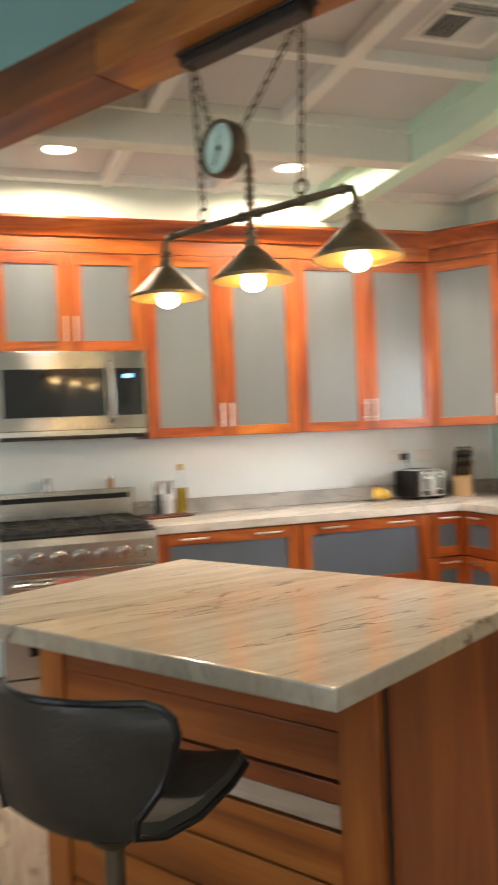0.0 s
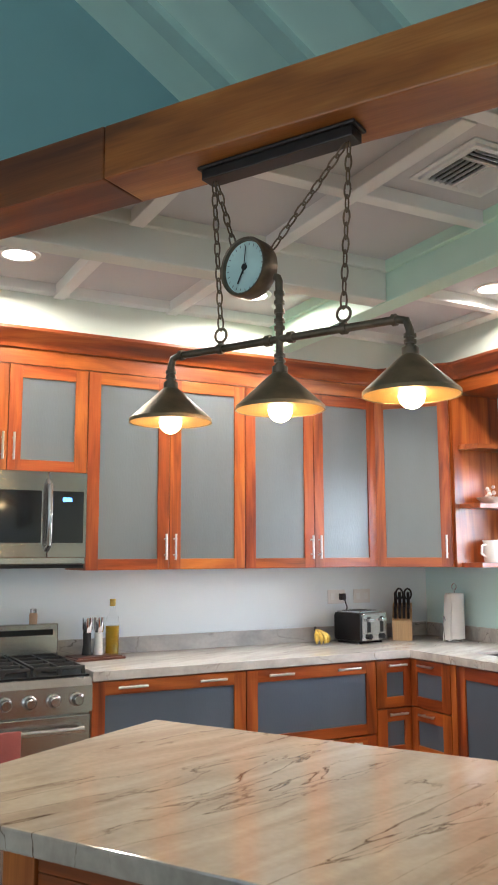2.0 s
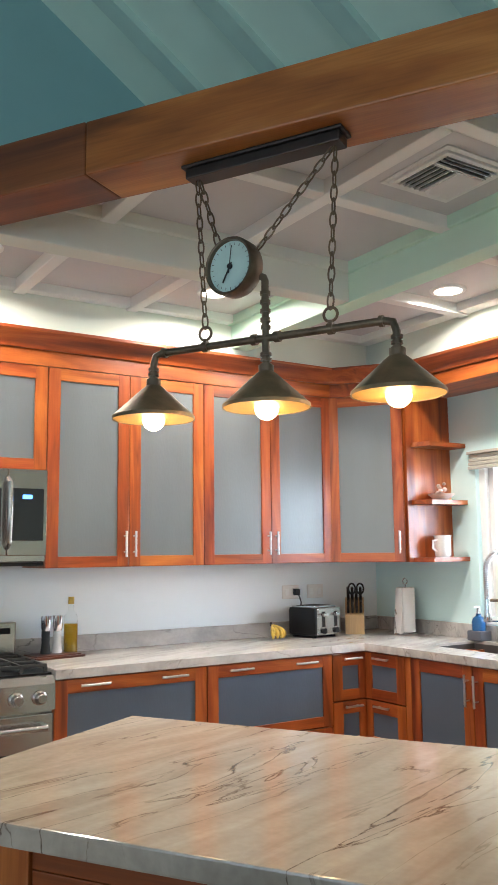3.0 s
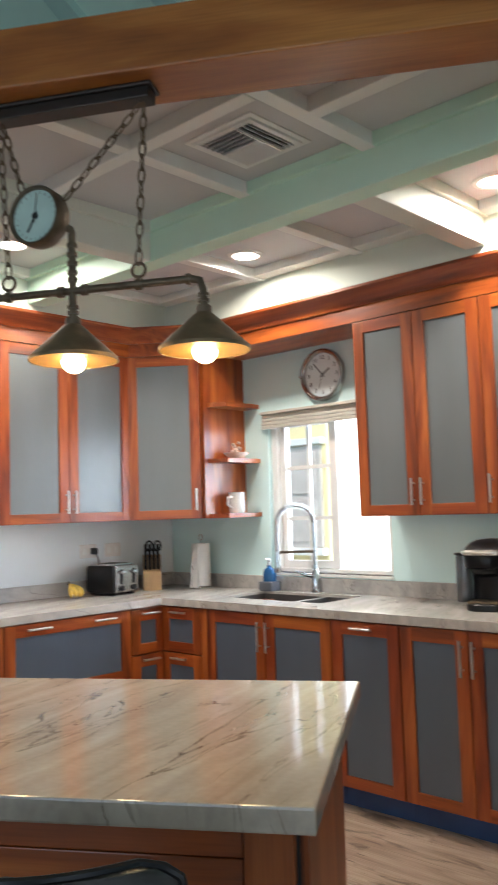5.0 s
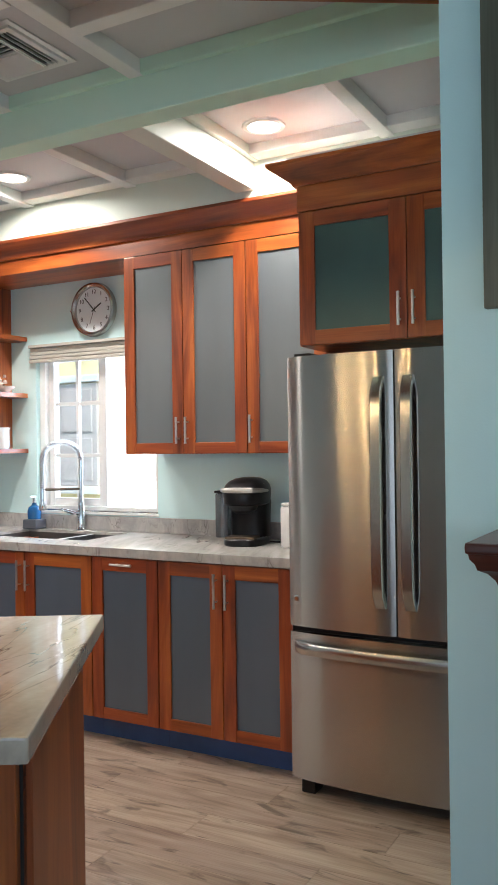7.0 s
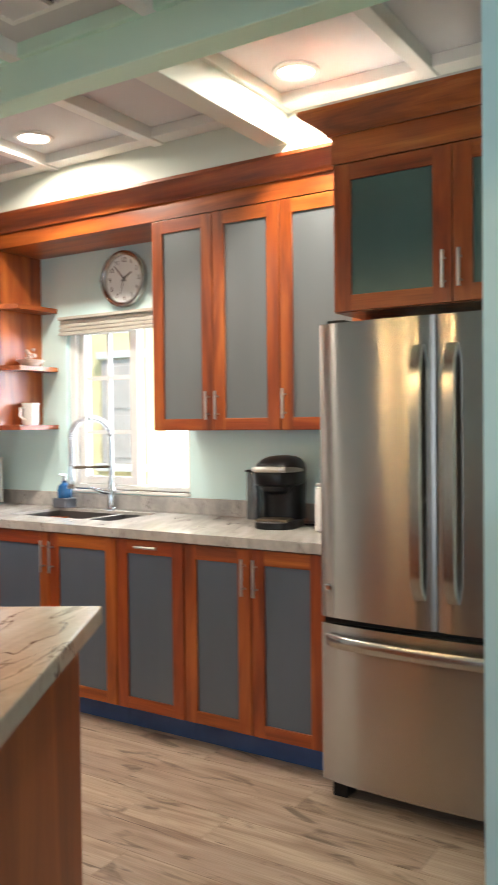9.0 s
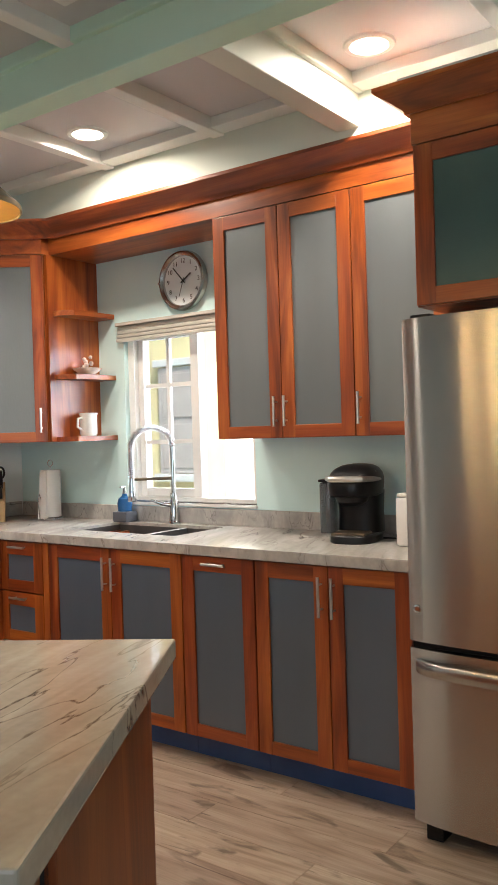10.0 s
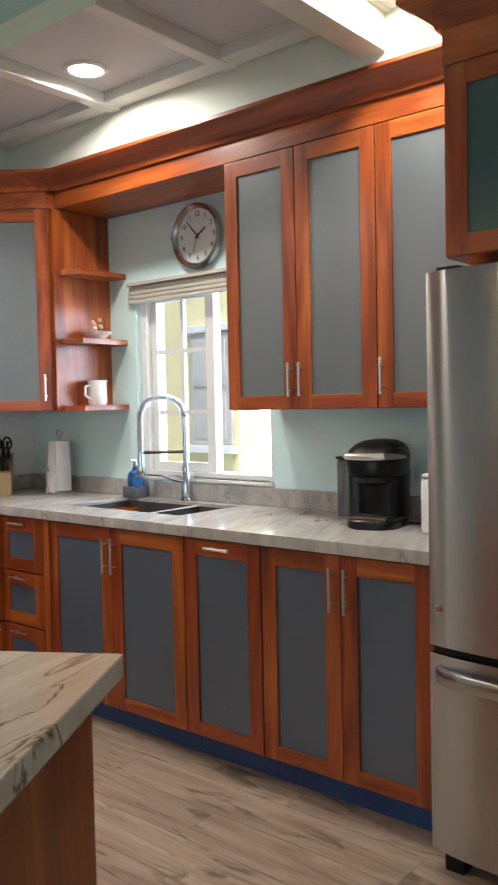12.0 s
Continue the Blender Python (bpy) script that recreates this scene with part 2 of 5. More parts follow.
quartz = stone("quartzite_island", (0.54, 0.465, 0.37), (0.42, 0.345, 0.272), (0.11, 0.065, 0.038), 74, rough=0.10)
quartz_pale = stone("quartzite_worktop", (0.54, 0.515, 0.48), (0.41, 0.385, 0.36), (0.22, 0.19, 0.17), 20, rough=0.17)
splash_stone = stone("quartzite_splash", (0.50, 0.48, 0.45), (0.33, 0.32, 0.31), (0.16, 0.15, 0.14), 10, rough=0.3)
steel = brushed("brushed_steel", (0.45, 0.43, 0.405), 0.23, 1.0, 0.25)
steel_plain = material("satin_steel", (0.46, 0.45, 0.43), 0.24, 1.0, vary=0.05)
chrome = material("chrome", (0.75, 0.76, 0.78), 0.09, 1.0, vary=0.03)
nickel = material("brushed_nickel", (0.66, 0.64, 0.61), 0.33, 1.0, vary=0.04)
black_metal = material("blackened_pipe", (0.15, 0.115, 0.08), 0.42, 0.75, vary=0.25, scale=30, bump=0.2, bump_scale=150)
# bronze, lightened to take in part of the bulbs' halo
shade_bronze_halo = material("bronze_halo_shade", (0.24, 0.175, 0.105), 0.48, 0.7, vary=0.25, scale=20, bump=0.2, bump_scale=150)
dark_iron = material("dark_iron", (0.035, 0.03, 0.027), 0.4, 0.4, vary=0.2, scale=20)
gold_inner = material("gilded_shade_lining", (0.65, 0.38, 0.10), 0.4, 0.6, vary=0.12, scale=25)
black_plastic = material("black_plastic", (0.007, 0.007, 0.008), 0.3, vary=0.2, bump=0.05, Specular_IOR_Level=0.3)
black_glass = material("black_glass", (0.008, 0.008, 0.01), 0.06, vary=0.1)
cast_iron = material("cast_iron", (0.02, 0.02, 0.02), 0.6, vary=0.3, bump=0.5, bump_scale=200)
leather = material("dark_leather", (0.030, 0.024, 0.019), 0.42, vary=0.25, scale=9, bump=0.5, bump_scale=120)
ceramic = material("white_ceramic", (0.80, 0.78, 0.75), 0.2, vary=0.03)
paper = material("paper_towel", (0.82, 0.81, 0.79), 0.9, vary=0.04, bump=0.6, bump_scale=90)
linen = material("roman_blind_linen", (0.52, 0.50, 0.44), 0.9, vary=0.08, bump=0.5, bump_scale=260)
toe_black = material("blue_toe_kick", (0.03, 0.085, 0.26), 0.3, vary=0.2)
gauge_face = material("gauge_dial", (0.55, 0.74, 0.70), 0.3, vary=0.06, scale=20)
dial_white = material("clock_dial", (0.82, 0.88, 0.88), 0.4, vary=0.03)
ink = material("black_ink", (0.02, 0.02, 0.02), 0.5)
banana_skin = material("banana_skin", (0.50, 0.33, 0.05), 0.5, vary=0.35, scale=30)
oil = material("golden_oil", (0.70, 0.42, 0.03), 0.1, vary=0.05, Transmission_Weight=0.5)
glass = material("clear_glass", (0.95, 0.97, 0.97), 0.03, vary=0.0, Transmission_Weight=1.0, IOR=1.1)
blue_glass = material("blue_soap_glass", (0.03, 0.14, 0.34), 0.1, vary=0.1, Transmission_Weight=0.3)
grey_base = material("slate_grey_rubber", (0.10, 0.11, 0.13), 0.6)
red_cloth = material("faded_red_cloth", (0.35, 0.10, 0.09), 0.95, vary=0.2, bump=0.6)
sink_steel = material("dark_sink", (0.07, 0.066, 0.065), 0.5, 0.1, vary=0.1)
yellow_wall = material("yellow_stucco", (0.84, 0.73, 0.42), 0.8, vary=0.06, bump=0.5)
grey_shutter = material("grey_shutter", (0.56, 0.51, 0.48), 0.6, vary=0.1)
picture_print = material("teal_canvas_print", (0.03, 0.16, 0.14), 0.4, vary=0.35, scale=3)
picture_wood = wood("weathered_frame", (0.05, 0.05, 0.035), (0.10, 0.10, 0.07), (0.17, 0.17, 0.13), 2, rough=0.6)
soil = material("garden_ground", (0.42, 0.40, 0.34), 0.9, vary=0.3, scale=2)
bulb_glow = glow("lit_bulb", (1, 0.74, 0.38), 30)
lens_glow = glow("lit_downlight", (1, 0.93, 0.80), 9)
display_glow = glow("blue_display", (0.1, 0.35, 1), 3)


# ---- mesh helpers ----
def add_box(bm, x0, x1, y0, y1, z0, z1, bevel=0.0, m=None):
    made = bmesh.ops.create_cube(bm, size=1.0)["verts"]
    for v in made:
        v.co = Vector(((x0 + x1) / 2 + v.co.x * (x1 - x0), (y0 + y1) / 2 + v.co.y * (y1 - y0), (z0 + z1) / 2 + v.co.z * (z1 - z0)))
    if m is not None:
        bmesh.ops.transform(bm, matrix=m, verts=made)
    if bevel:
        edges = list({e for v in made for e in v.link_edges})
        bmesh.ops.bevel(bm, geom=edges, offset=bevel, segments=2, affect="EDGES", profile=0.6)
    return bm


def box(x0, x1, y0, y1, z0, z1, bevel=0.0, m=None):
    return add_box(bmesh.new(), x0, x1, y0, y1, z0, z1, bevel, m)


def add_lathe(bm, profile, m=None, steps=32):
    """Turn (radius, height) pairs about z."""
    rings = []
    for r, z in profile:
        ring = []
        for i in range(steps):
            a = 2 * math.pi * i / steps
            v = Vector((r * math.cos(a), r * math.sin(a), z))
            ring.append(bm.verts.new(m @ v if m is not None else v))
        rings.append(ring)
    for a, b in zip(rings, rings[1:]):
        for i in range(steps):
            bm.faces.new((a[i], a[(i + 1) % steps], b[(i + 1) % steps], b[i]))
    if profile[0][0] > 1e-6 and profile[0] != profile[-1]:
        bm.faces.new(rings[0][::-1])
        bm.faces.new(rings[-1])
    return bm


def lathe(profile, m=None, steps=32):
    return add_lathe(bmesh.new(), profile, m, steps)


def add_tube(bm, points, radius, steps=12, closed=False):
    """A round rod through the points."""
    pts = [Vector(p) for p in points]
    count, rings = len(pts), []
    up, last = Vector((0.13, 0.31, 0.94)), None
    for i, p in enumerate(pts):
        a = pts[i - 1] if i or closed else p
        b = pts[(i + 1) % count] if i < count - 1 or closed else p
        d = (b - a).normalized()
        if last is None:
            s = d.cross(up)
            s = (s if s.length > 0.4 else d.cross(Vector((1, 0, 0)))).normalized()
        else:
            s = (last - d * last.dot(d)).normalized()
        last = s
        w = d.cross(s)
        r = radius[i] if isinstance(radius, (list, tuple)) else radius
        rings.append([bm.verts.new(p + r * (math.cos(2 * math.pi * k / steps) * s + math.sin(2 * math.pi * k / steps) * w)) for k in range(steps)])
    pairs = list(zip(rings, rings[1:])) + ([(rings[-1], rings[0])] if closed else [])
    for a, b in pairs:
        for k in range(steps):
            bm.faces.new((a[k], a[(k + 1) % steps], b[(k + 1) % steps], b[k]))
    if not closed:
        bm.faces.new(rings[0][::-1]), bm.faces.new(rings[-1])
    return bm


def tube(points, radius, steps=12, closed=False):
    return add_tube(bmesh.new(), points, radius, steps, closed)


def add_prism(bm, outline, low, high, axis=2, m=None):
    """A polygon pushed along an axis."""
    def place(a, b, h):
        v = [a, b]
        v.insert(axis, h)
        v = Vector(v)
        return m @ v if m is not None else v
    lo = [bm.verts.new(place(a, b, low)) for a, b in outline]
    hi = [bm.verts.new(place(a, b, high)) for a, b in outline]
    k = len(outline)
    bm.faces.new(lo), bm.faces.new(hi[::-1])
    for i in range(k):
        bm.faces.new((lo[i], hi[i], hi[(i + 1) % k], lo[(i + 1) % k]))
    bmesh.ops.recalc_face_normals(bm, faces=bm.faces[:])
    return bm


def prism(outline, low, high, axis=2, m=None):
    return add_prism(bmesh.new(), outline, low, high, axis, m)


def part(name, bm, mat, parent=None, label="", smooth=False):
    mesh = bpy.data.meshes.new(name)
    bmesh.ops.recalc_face_normals(bm, faces=bm.faces[:])
    bm.to_mesh(mesh)
    bm.free()
    mesh.materials.append(mat)
    if smooth:
        mesh.polygons.foreach_set("use_smooth", [True] * len(mesh.polygons))
        mesh.set_sharp_from_angle(angle=radians(35))
    ob = new(name, mesh)
    if parent is not None:
        ob.parent = parent
    return tagged(ob, label=label) if label else ob


def thing(name, m, label, category, group=""):
    ob = new(name)
    ob.empty_display_size = 0.1
    ob.matrix_world = m
    return tagged(ob, label, category, group)


def setting(name, bm, mat, label, category):
    return tagged(part(name, bm, mat), label, category, kind="structure")


def letters(name, body, size, mat, parent, m, label=""):
    curve = bpy.data.curves.new(name, "FONT")
    curve.body, curve.size, curve.align_x, curve.align_y, curve.extrude = body, size, "CENTER", "CENTER", 0.0006
    tmp = bpy.data.objects.new(name + "_tmp", curve)
    mesh = bpy.data.meshes.new_from_object(tmp)
    bpy.data.objects.remove(tmp)
    mesh.materials.append(mat)
    ob = new(name, mesh)
    ob.parent, ob.matrix_basis = parent, m
    return tagged(ob, label=label) if label else ob


# ---- structure ----
NW_Y, EW_X = 4.88, 3.36
WIN = (3.11, 3.98, 1.01, 1.97)
SOF_N, SOF_E, CROWN = 4.445, 2.952, 2.505
setting("floor", box(-4.6, 6.0, -4.1, 5.1, -0.12, -0.008), floor_wood, "grey-tan wood plank floor of the kitchen", "floor")
setting("wall_north", box(-4.6, 3.56, NW_Y, NW_Y + 0.2, 0, 2.72), wall_paint, "pale aqua painted kitchen wall behind the range", "wall")
bm = bmesh.new()
y0, y1, z0, z1 = WIN
add_box(bm, EW_X, EW_X + 0.2, 0.6, y0, 0, 3.3)
add_box(bm, EW_X, EW_X + 0.2, y1, NW_Y, 0, 3.3)
add_box(bm, EW_X, EW_X + 0.2, y0, y1, 0, z0)
add_box(bm, EW_X, EW_X + 0.2, y0, y1, z1, 3.3)
setting("wall_east", bm, partition_paint, "pale aqua painted wall with the sink window", "wall")
setting("wall_partition", box(1.54, EW_X, -4.1, 1.025, 0, 5.0), end_wall_paint, "pale aqua wall end beside the refrigerator", "wall")
bm = bmesh.new()
for a, b, c, d in ((-4.1, -1.6, 0, 3), (2.0, 5.1, 0, 3), (-1.6, 2.0, 0, 0.5), (-1.6, 2.0, 2.45, 3), (-4.2, 5.1, 3, 9.5)):
    add_box(bm, -4.7, -4.5, a, b, c, d)
setting("wall_west", bm, wall_paint, "pale aqua wall with a wide glazed opening", "wall")
bm = bmesh.new()
for a, b, c, d in ((-4.7, -3.3, 0, 3), (0.5, 1.54, 0, 3), (-3.3, 0.5, 0, 0.5), (-3.3, 0.5, 2.45, 3), (-4.7, 3.56, 3, 9.5)):
    add_box(bm, a, b, -4.2, -4.0, c, d)
setting("wall_south", bm, wall_paint, "pale aqua wall with a wide glazed opening", "wall")
setting("gable_wall", box(-4.7, 3.56, NW_Y, NW_Y + 0.2, 2.72, 9.5), teal_paint, "teal painted gable wall above the kitchen", "wall")

# vaulted ceiling that falls towards the east, with rafters
VK, VZ = 0.68, 5.21
def vault_z(x):
    return VZ - VK * x
bm = bmesh.new()
add_prism(bm, [(-4.7, vault_z(-4.7)), (3.9, vault_z(3.9)), (3.9, vault_z(3.9) + 0.15), (-4.7, vault_z(-4.7) + 0.15)], -4.2, NW_Y + 0.1, axis=1)
setting("vaulted_ceiling", bm, vault_paint, "pale teal boarded vaulted ceiling over the room", "ceiling")
bm = bmesh.new()
for i in range(14):
    y = 4.45 - 0.55 * i
    add_prism(bm, [(-4.6, vault_z(-4.6) - 0.06), (3.5, vault_z(3.5) - 0.06), (3.5, vault_z(3.5) + 0.01), (-4.6, vault_z(-4.6) + 0.01)], y - 0.06, y + 0.06, axis=1)
setting("ceiling_rafters", bm, material("teal_rafter_paint", (0.54, 0.74, 0.66), 0.6, vary=0.05), "grey-teal painted rafters of the vault", "trim")

# the coffered kitchen ceiling, bounded by the diagonal tie beam
BD = radians(-58)
bx, by = math.cos(BD), math.sin(BD)
nx, ny = -by, bx
MID = Vector((0.838, 2.411))
def along(s, off=0.0):
    return (MID.x + bx * s + nx * off, MID.y + by * s + ny * off)
def on_beam_x(y, off):
    s = (y - MID.y - ny * off) / by
    return MID.x + bx * s + nx * off
OFF = 0.06
bm = bmesh.new()
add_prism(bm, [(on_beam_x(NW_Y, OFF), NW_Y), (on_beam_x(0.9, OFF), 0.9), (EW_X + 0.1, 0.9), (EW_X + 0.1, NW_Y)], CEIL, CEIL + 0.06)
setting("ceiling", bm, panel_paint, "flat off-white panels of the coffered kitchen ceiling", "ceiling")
bm = box(SOF_E, EW_X, 1.02, NW_Y, CROWN - 0.006, CEIL + 0.002)
add_box(bm, -0.8, SOF_E, SOF_N, NW_Y, CROWN - 0.006, CEIL + 0.002)
setting("soffit", bm, soffit_paint, "pale mint soffit above the wall cabinets", "soffit")


def stepped(bm, x0, x1, y0, y1, low):
    add_box(bm, x0, x1, y0, y1, low, CEIL + 0.003, 0.006)
    add_box(bm, x0 - 0.022, x1 + 0.022, y0 - 0.022, y1 + 0.022, CEIL - 0.05, CEIL + 0.003, 0.006)


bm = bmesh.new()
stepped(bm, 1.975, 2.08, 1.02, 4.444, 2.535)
setting("ceiling_beam_long", bm, green_bounce_paint, "deep painted box beam with a stepped moulding, reflected green in its colour", "beam")
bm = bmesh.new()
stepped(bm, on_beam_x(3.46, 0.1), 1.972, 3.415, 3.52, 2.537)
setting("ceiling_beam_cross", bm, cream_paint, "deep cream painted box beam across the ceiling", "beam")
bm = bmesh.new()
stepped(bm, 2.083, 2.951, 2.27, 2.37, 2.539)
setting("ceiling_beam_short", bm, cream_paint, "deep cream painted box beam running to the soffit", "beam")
ribs = bmesh.new()
for y in (3.63, 2.96, 1.64):
    add_box(ribs, 2.08, 2.951, y - 0.03, y + 0.03, RIB, CEIL + 0.004, 0.005)
for y in (2.82, 2.21):
    add_box(ribs, on_beam_x(y, 0.09), 1.975, y - 0.03, y + 0.03, RIB + 0.004, CEIL + 0.004, 0.005)
add_box(ribs, 1.35, 1.41, 2.24, 3.415, RIB, CEIL + 0.004, 0.005)
add_box(ribs, 1.59, 1.65, 1.30, 2.18, RIB, CEIL + 0.004, 0.005)
add_box(ribs, 0.77, 0.83, 2.86, 3.415, RIB, CEIL + 0.004, 0.005)
for x in (0.78, 1.37, 0.19):
    add_box(ribs, x - 0.03, x + 0.03, 3.52, SOF_N, RIB, CEIL + 0.004, 0.005)
add_box(ribs, 2.86, 2.951, 1.03, SOF_N - 0.02, RIB + 0.01, CEIL + 0.004, 0.005)
add_box(ribs, -0.4, 2.87, SOF_N - 0.06, SOF_N, RIB + 0.01, CEIL + 0.004, 0.005)
setting("ceiling_ribs", ribs, rib_paint, "narrow white ribs dividing the ceiling into coffers", "trim")

# the timber tie beam
tie = thing("tie_beam", pose(MID.x, MID.y, 2.53, 0, 0, -58), "massive brown varnished timber tie beam under the ceiling", "beam")
tie["kind"] = "structure"
part("timber", box(-0.53, 2.0, -0.095, 0.095, 0, 0.165, 0.006), beam_wood, tie)
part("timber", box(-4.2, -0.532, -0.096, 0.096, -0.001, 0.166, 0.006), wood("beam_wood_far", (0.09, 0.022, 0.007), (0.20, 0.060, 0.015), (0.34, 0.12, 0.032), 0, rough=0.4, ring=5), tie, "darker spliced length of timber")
part("timber_lath", box(-4.2, 2.0, 0.097, 0.107, 0.006, 0.19, 0.002), tan_x, tie, "thin board along the back of the beam")


# ---- cabinets ----
def bar_handle(parent, x, y, z, length, upright=True):
    h = length / 2
    bm = bmesh.new()
    if upright:
        add_tube(bm, [(x, y - 0.028, z - h), (x, y - 0.028, z + h)], 0.006)
        for s in (-0.62, 0.62):
            add_tube(bm, [(x, y, z + s * h), (x, y - 0.028, z + s * h)], 0.004, 8)
    else:
        add_tube(bm, [(x - h, y - 0.028, z), (x + h, y - 0.028, z)], 0.006)
        for s in (-0.62, 0.62):
            add_tube(bm, [(x + s * h, y, z), (x + s * h, y - 0.028, z)], 0.004, 8)
    part("handle", bm, nickel, parent, "slim brushed nickel bar handle", smooth=True)


def framed_door(parent, name, x0, x1, z0, z1, panel_mat, handles=(), stile=0.062, top=0.062):
    """A wooden frame door, face towards -y, with a frosted panel let into it."""
    g = 0.0018
    x0, x1, z0, z1 = x0 + g, x1 - g, z0 + g, z1 - g
    door = part(name, box(x0 + stile - 0.006, x1 - stile + 0.006, -0.0125, -0.0075, z0 + stile * 0.85 - 0.006, z1 - top + 0.006), panel_mat, parent, "frosted grey panel in a wooden frame")
    part("stile", box(x0, x0 + stile, -0.021, -0.001, z0, z1, 0.0022), wood_z, door, "red-brown wood")
    part("stile", box(x1 - stile, x1, -0.021, -0.001, z0, z1, 0.0022), wood_z, door, "red-brown wood")
    part("rail", box(x0 + stile - 0.001, x1 - stile + 0.001, -0.0205, -0.0015, z1 - top, z1 - 0.0004, 0.002), wood_x, door, "red-brown wood")
    part("rail", box(x0 + stile - 0.001, x1 - stile + 0.001, -0.0205, -0.0015, z0 + 0.0004, z0 + stile * 0.85, 0.002), wood_x, door, "red-brown wood")
    for hx, hz, length, upright in handles:
        bar_handle(door, hx, -0.021, hz, length, upright)
    return door


def carcass(parent, w, d, z0, z1, lid=True):
    bm = bmesh.new()
    t = 0.018
    add_box(bm, 0, t, 0, d, z0, z1)
    add_box(bm, w - t, w, 0, d, z0, z1)
    add_box(bm, t, w - t, 0, d, z0, z0 + t)
    if lid:
        add_box(bm, t, w - t, 0, d, z1 - t, z1)
    add_box(bm, t, w - t, d - 0.008, d, z0 + t, z1 - t)
    part("body", bm, wood_z, parent)


UP0, UP1, UD = 1.353, 2.341, 0.325
B0, B1, BF, CTOP = 0.105, 0.866, 0.60, 0.912


def upper(m, w, label, z0=UP0, z1=UP1, doors=2, depth=UD, mat=None, hand="r", stile=0.062, low_handle=True):
    c = thing("wall_cabinet", m, label, "cabinet", "wall cabinets")
    carcass(c, w, depth, z0, z1)
    step = w / doors
    hz = z0 + 0.115 if low_handle else z0 + 0.11
    for i in range(doors):
        right = (i % 2 == 0) if doors == 2 or i < 2 else False
        if doors == 1:
            right = hand == "r"
        hx = (i + 1) * step - 0.026 if right else i * step + 0.026
        framed_door(c, "door", i * step, (i + 1) * step, z0, z1, mat or frosted, [(hx, hz, 0.13, True)], stile=stile)
    return c


YN, XE = 4.547, 3.051
upper(pose(0.19, YN, 0), 0.775, "short red-brown wooden cabinet with grey panels above the microwave", z0=1.825)
upper(pose(0.967, YN, 0), 0.877, "red-brown wooden wall cabinet with two frosted grey doors")
upper(pose(1.846, YN, 0), 0.876, "red-brown wooden wall cabinet with two frosted grey doors")
# diagonal corner cabinet
ax, ay, cx, cy = 2.724, YN, 2.998, 4.196
cw, ca = math.hypot(cx - ax, cy - ay), math.degrees(math.atan2(cy - ay, cx - ax))
corner = thing("corner_cabinet", pose(ax, ay, 0, 0, 0, ca), "red-brown diagonal corner wall cabinet with one frosted door", "cabinet", "wall cabinets")
inv = pose(ax, ay, 0, 0, 0, ca).inverted()
outline = [inv @ Vector((x, y, 0)) for x, y in ((ax, ay + 0.002), (ax, NW_Y), (EW_X, NW_Y), (EW_X, cy), (cx, cy))]
part("body", prism([(v.x, v.y) for v in outline], UP0, UP1), wood_z, corner)
framed_door(corner, "door", 0, cw, UP0, UP1, frosted, [(cw - 0.028, UP0 + 0.115, 0.13, True)])
# east cabinets: the wide pair and a single
upper(pose(XE, 3.076, 0, 0, 0, -90), 0.706, "red-brown wooden wall cabinet with two narrow frosted doors", z0=1.343)
upper(pose(XE, 2.368, 0, 0, 0, -90), 0.410, "red-brown wooden wall cabinet beside the refrigerator", z0=1.343, doors=1, hand="l")

# fascia above the doors, box over the window and crown moulding
fas = thing("cabinet_fascia", pose(0, 0, 0), "red-brown wooden fascia board above the wall cabinets", "trim")
fas["kind"] = "structure"
part("board", box(0.19, 2.724, YN - 0.02, NW_Y, UP1 + 0.002, CROWN - 0.002), wood_x, fas)
part("board", prism([(ax, YN - 0.02), (ax, NW_Y), (EW_X, NW_Y), (EW_X, cy - 0.006), (cx - 0.016, cy - 0.006)], UP1 + 0.0025, CROWN - 0.003), wood_x, fas)
part("board", box(XE - 0.02, EW_X, 1.955, cy - 0.008, UP1 + 0.002, CROWN - 0.002), wood_y, fas)
CP = ((0.0, 0.0), (0.012, 0.0), (0.016, 0.012), (0.028, 0.022), (0.060, 0.046), (0.086, 0.062), (0.094, 0.070), (0.094, 0.084), (0.0, 0.084))


def crown_run(path, z, name, mat, parent=None):
    """Sweep the crown profile along a path in plan; it flares outwards, away from the wall."""
    bm = bmesh.new()
    rows = []
    for i, p in enumerate(path):
        p = Vector(p)
        dirs = []
        if i:
            dirs.append((p - Vector(path[i - 1])).normalized())
        if i < len(path) - 1:
            dirs.append((Vector(path[i + 1]) - p).normalized())
        ns = [Vector((d.y, -d.x)) for d in dirs]
        n = sum(ns, Vector((0, 0))).normalized()
        k = 1 / max(0.4, n.dot(ns[0]))
        rows.append([bm.verts.new((p.x + n.x * o * k, p.y + n.y * o * k, z + h)) for o, h in CP])
    for a, b in zip(rows, rows[1:]):
        for j in range(len(CP)):
            bm.faces.new((a[j], b[j], b[(j + 1) % len(CP)], a[(j + 1) % len(CP)]))
    bm.faces.new(rows[0]), bm.faces.new(rows[-1][::-1])
    ob = part(name, bm, mat, parent, smooth=True)
    return ob


crown = crown_run([(0.19, YN - 0.021), (2.716, YN - 0.021), (XE - 0.021, 4.124), (XE - 0.021, 1.958)], CROWN - 0.084, "crown_moulding", wood_x)
crown.data.materials.append(wood_y)
for poly in crown.data.polygons:
    if poly.center.y < 4.1:
        poly.material_index = 1
tagged(crown, "red-brown wooden crown moulding along the wall cabinets", "trim", kind="structure")

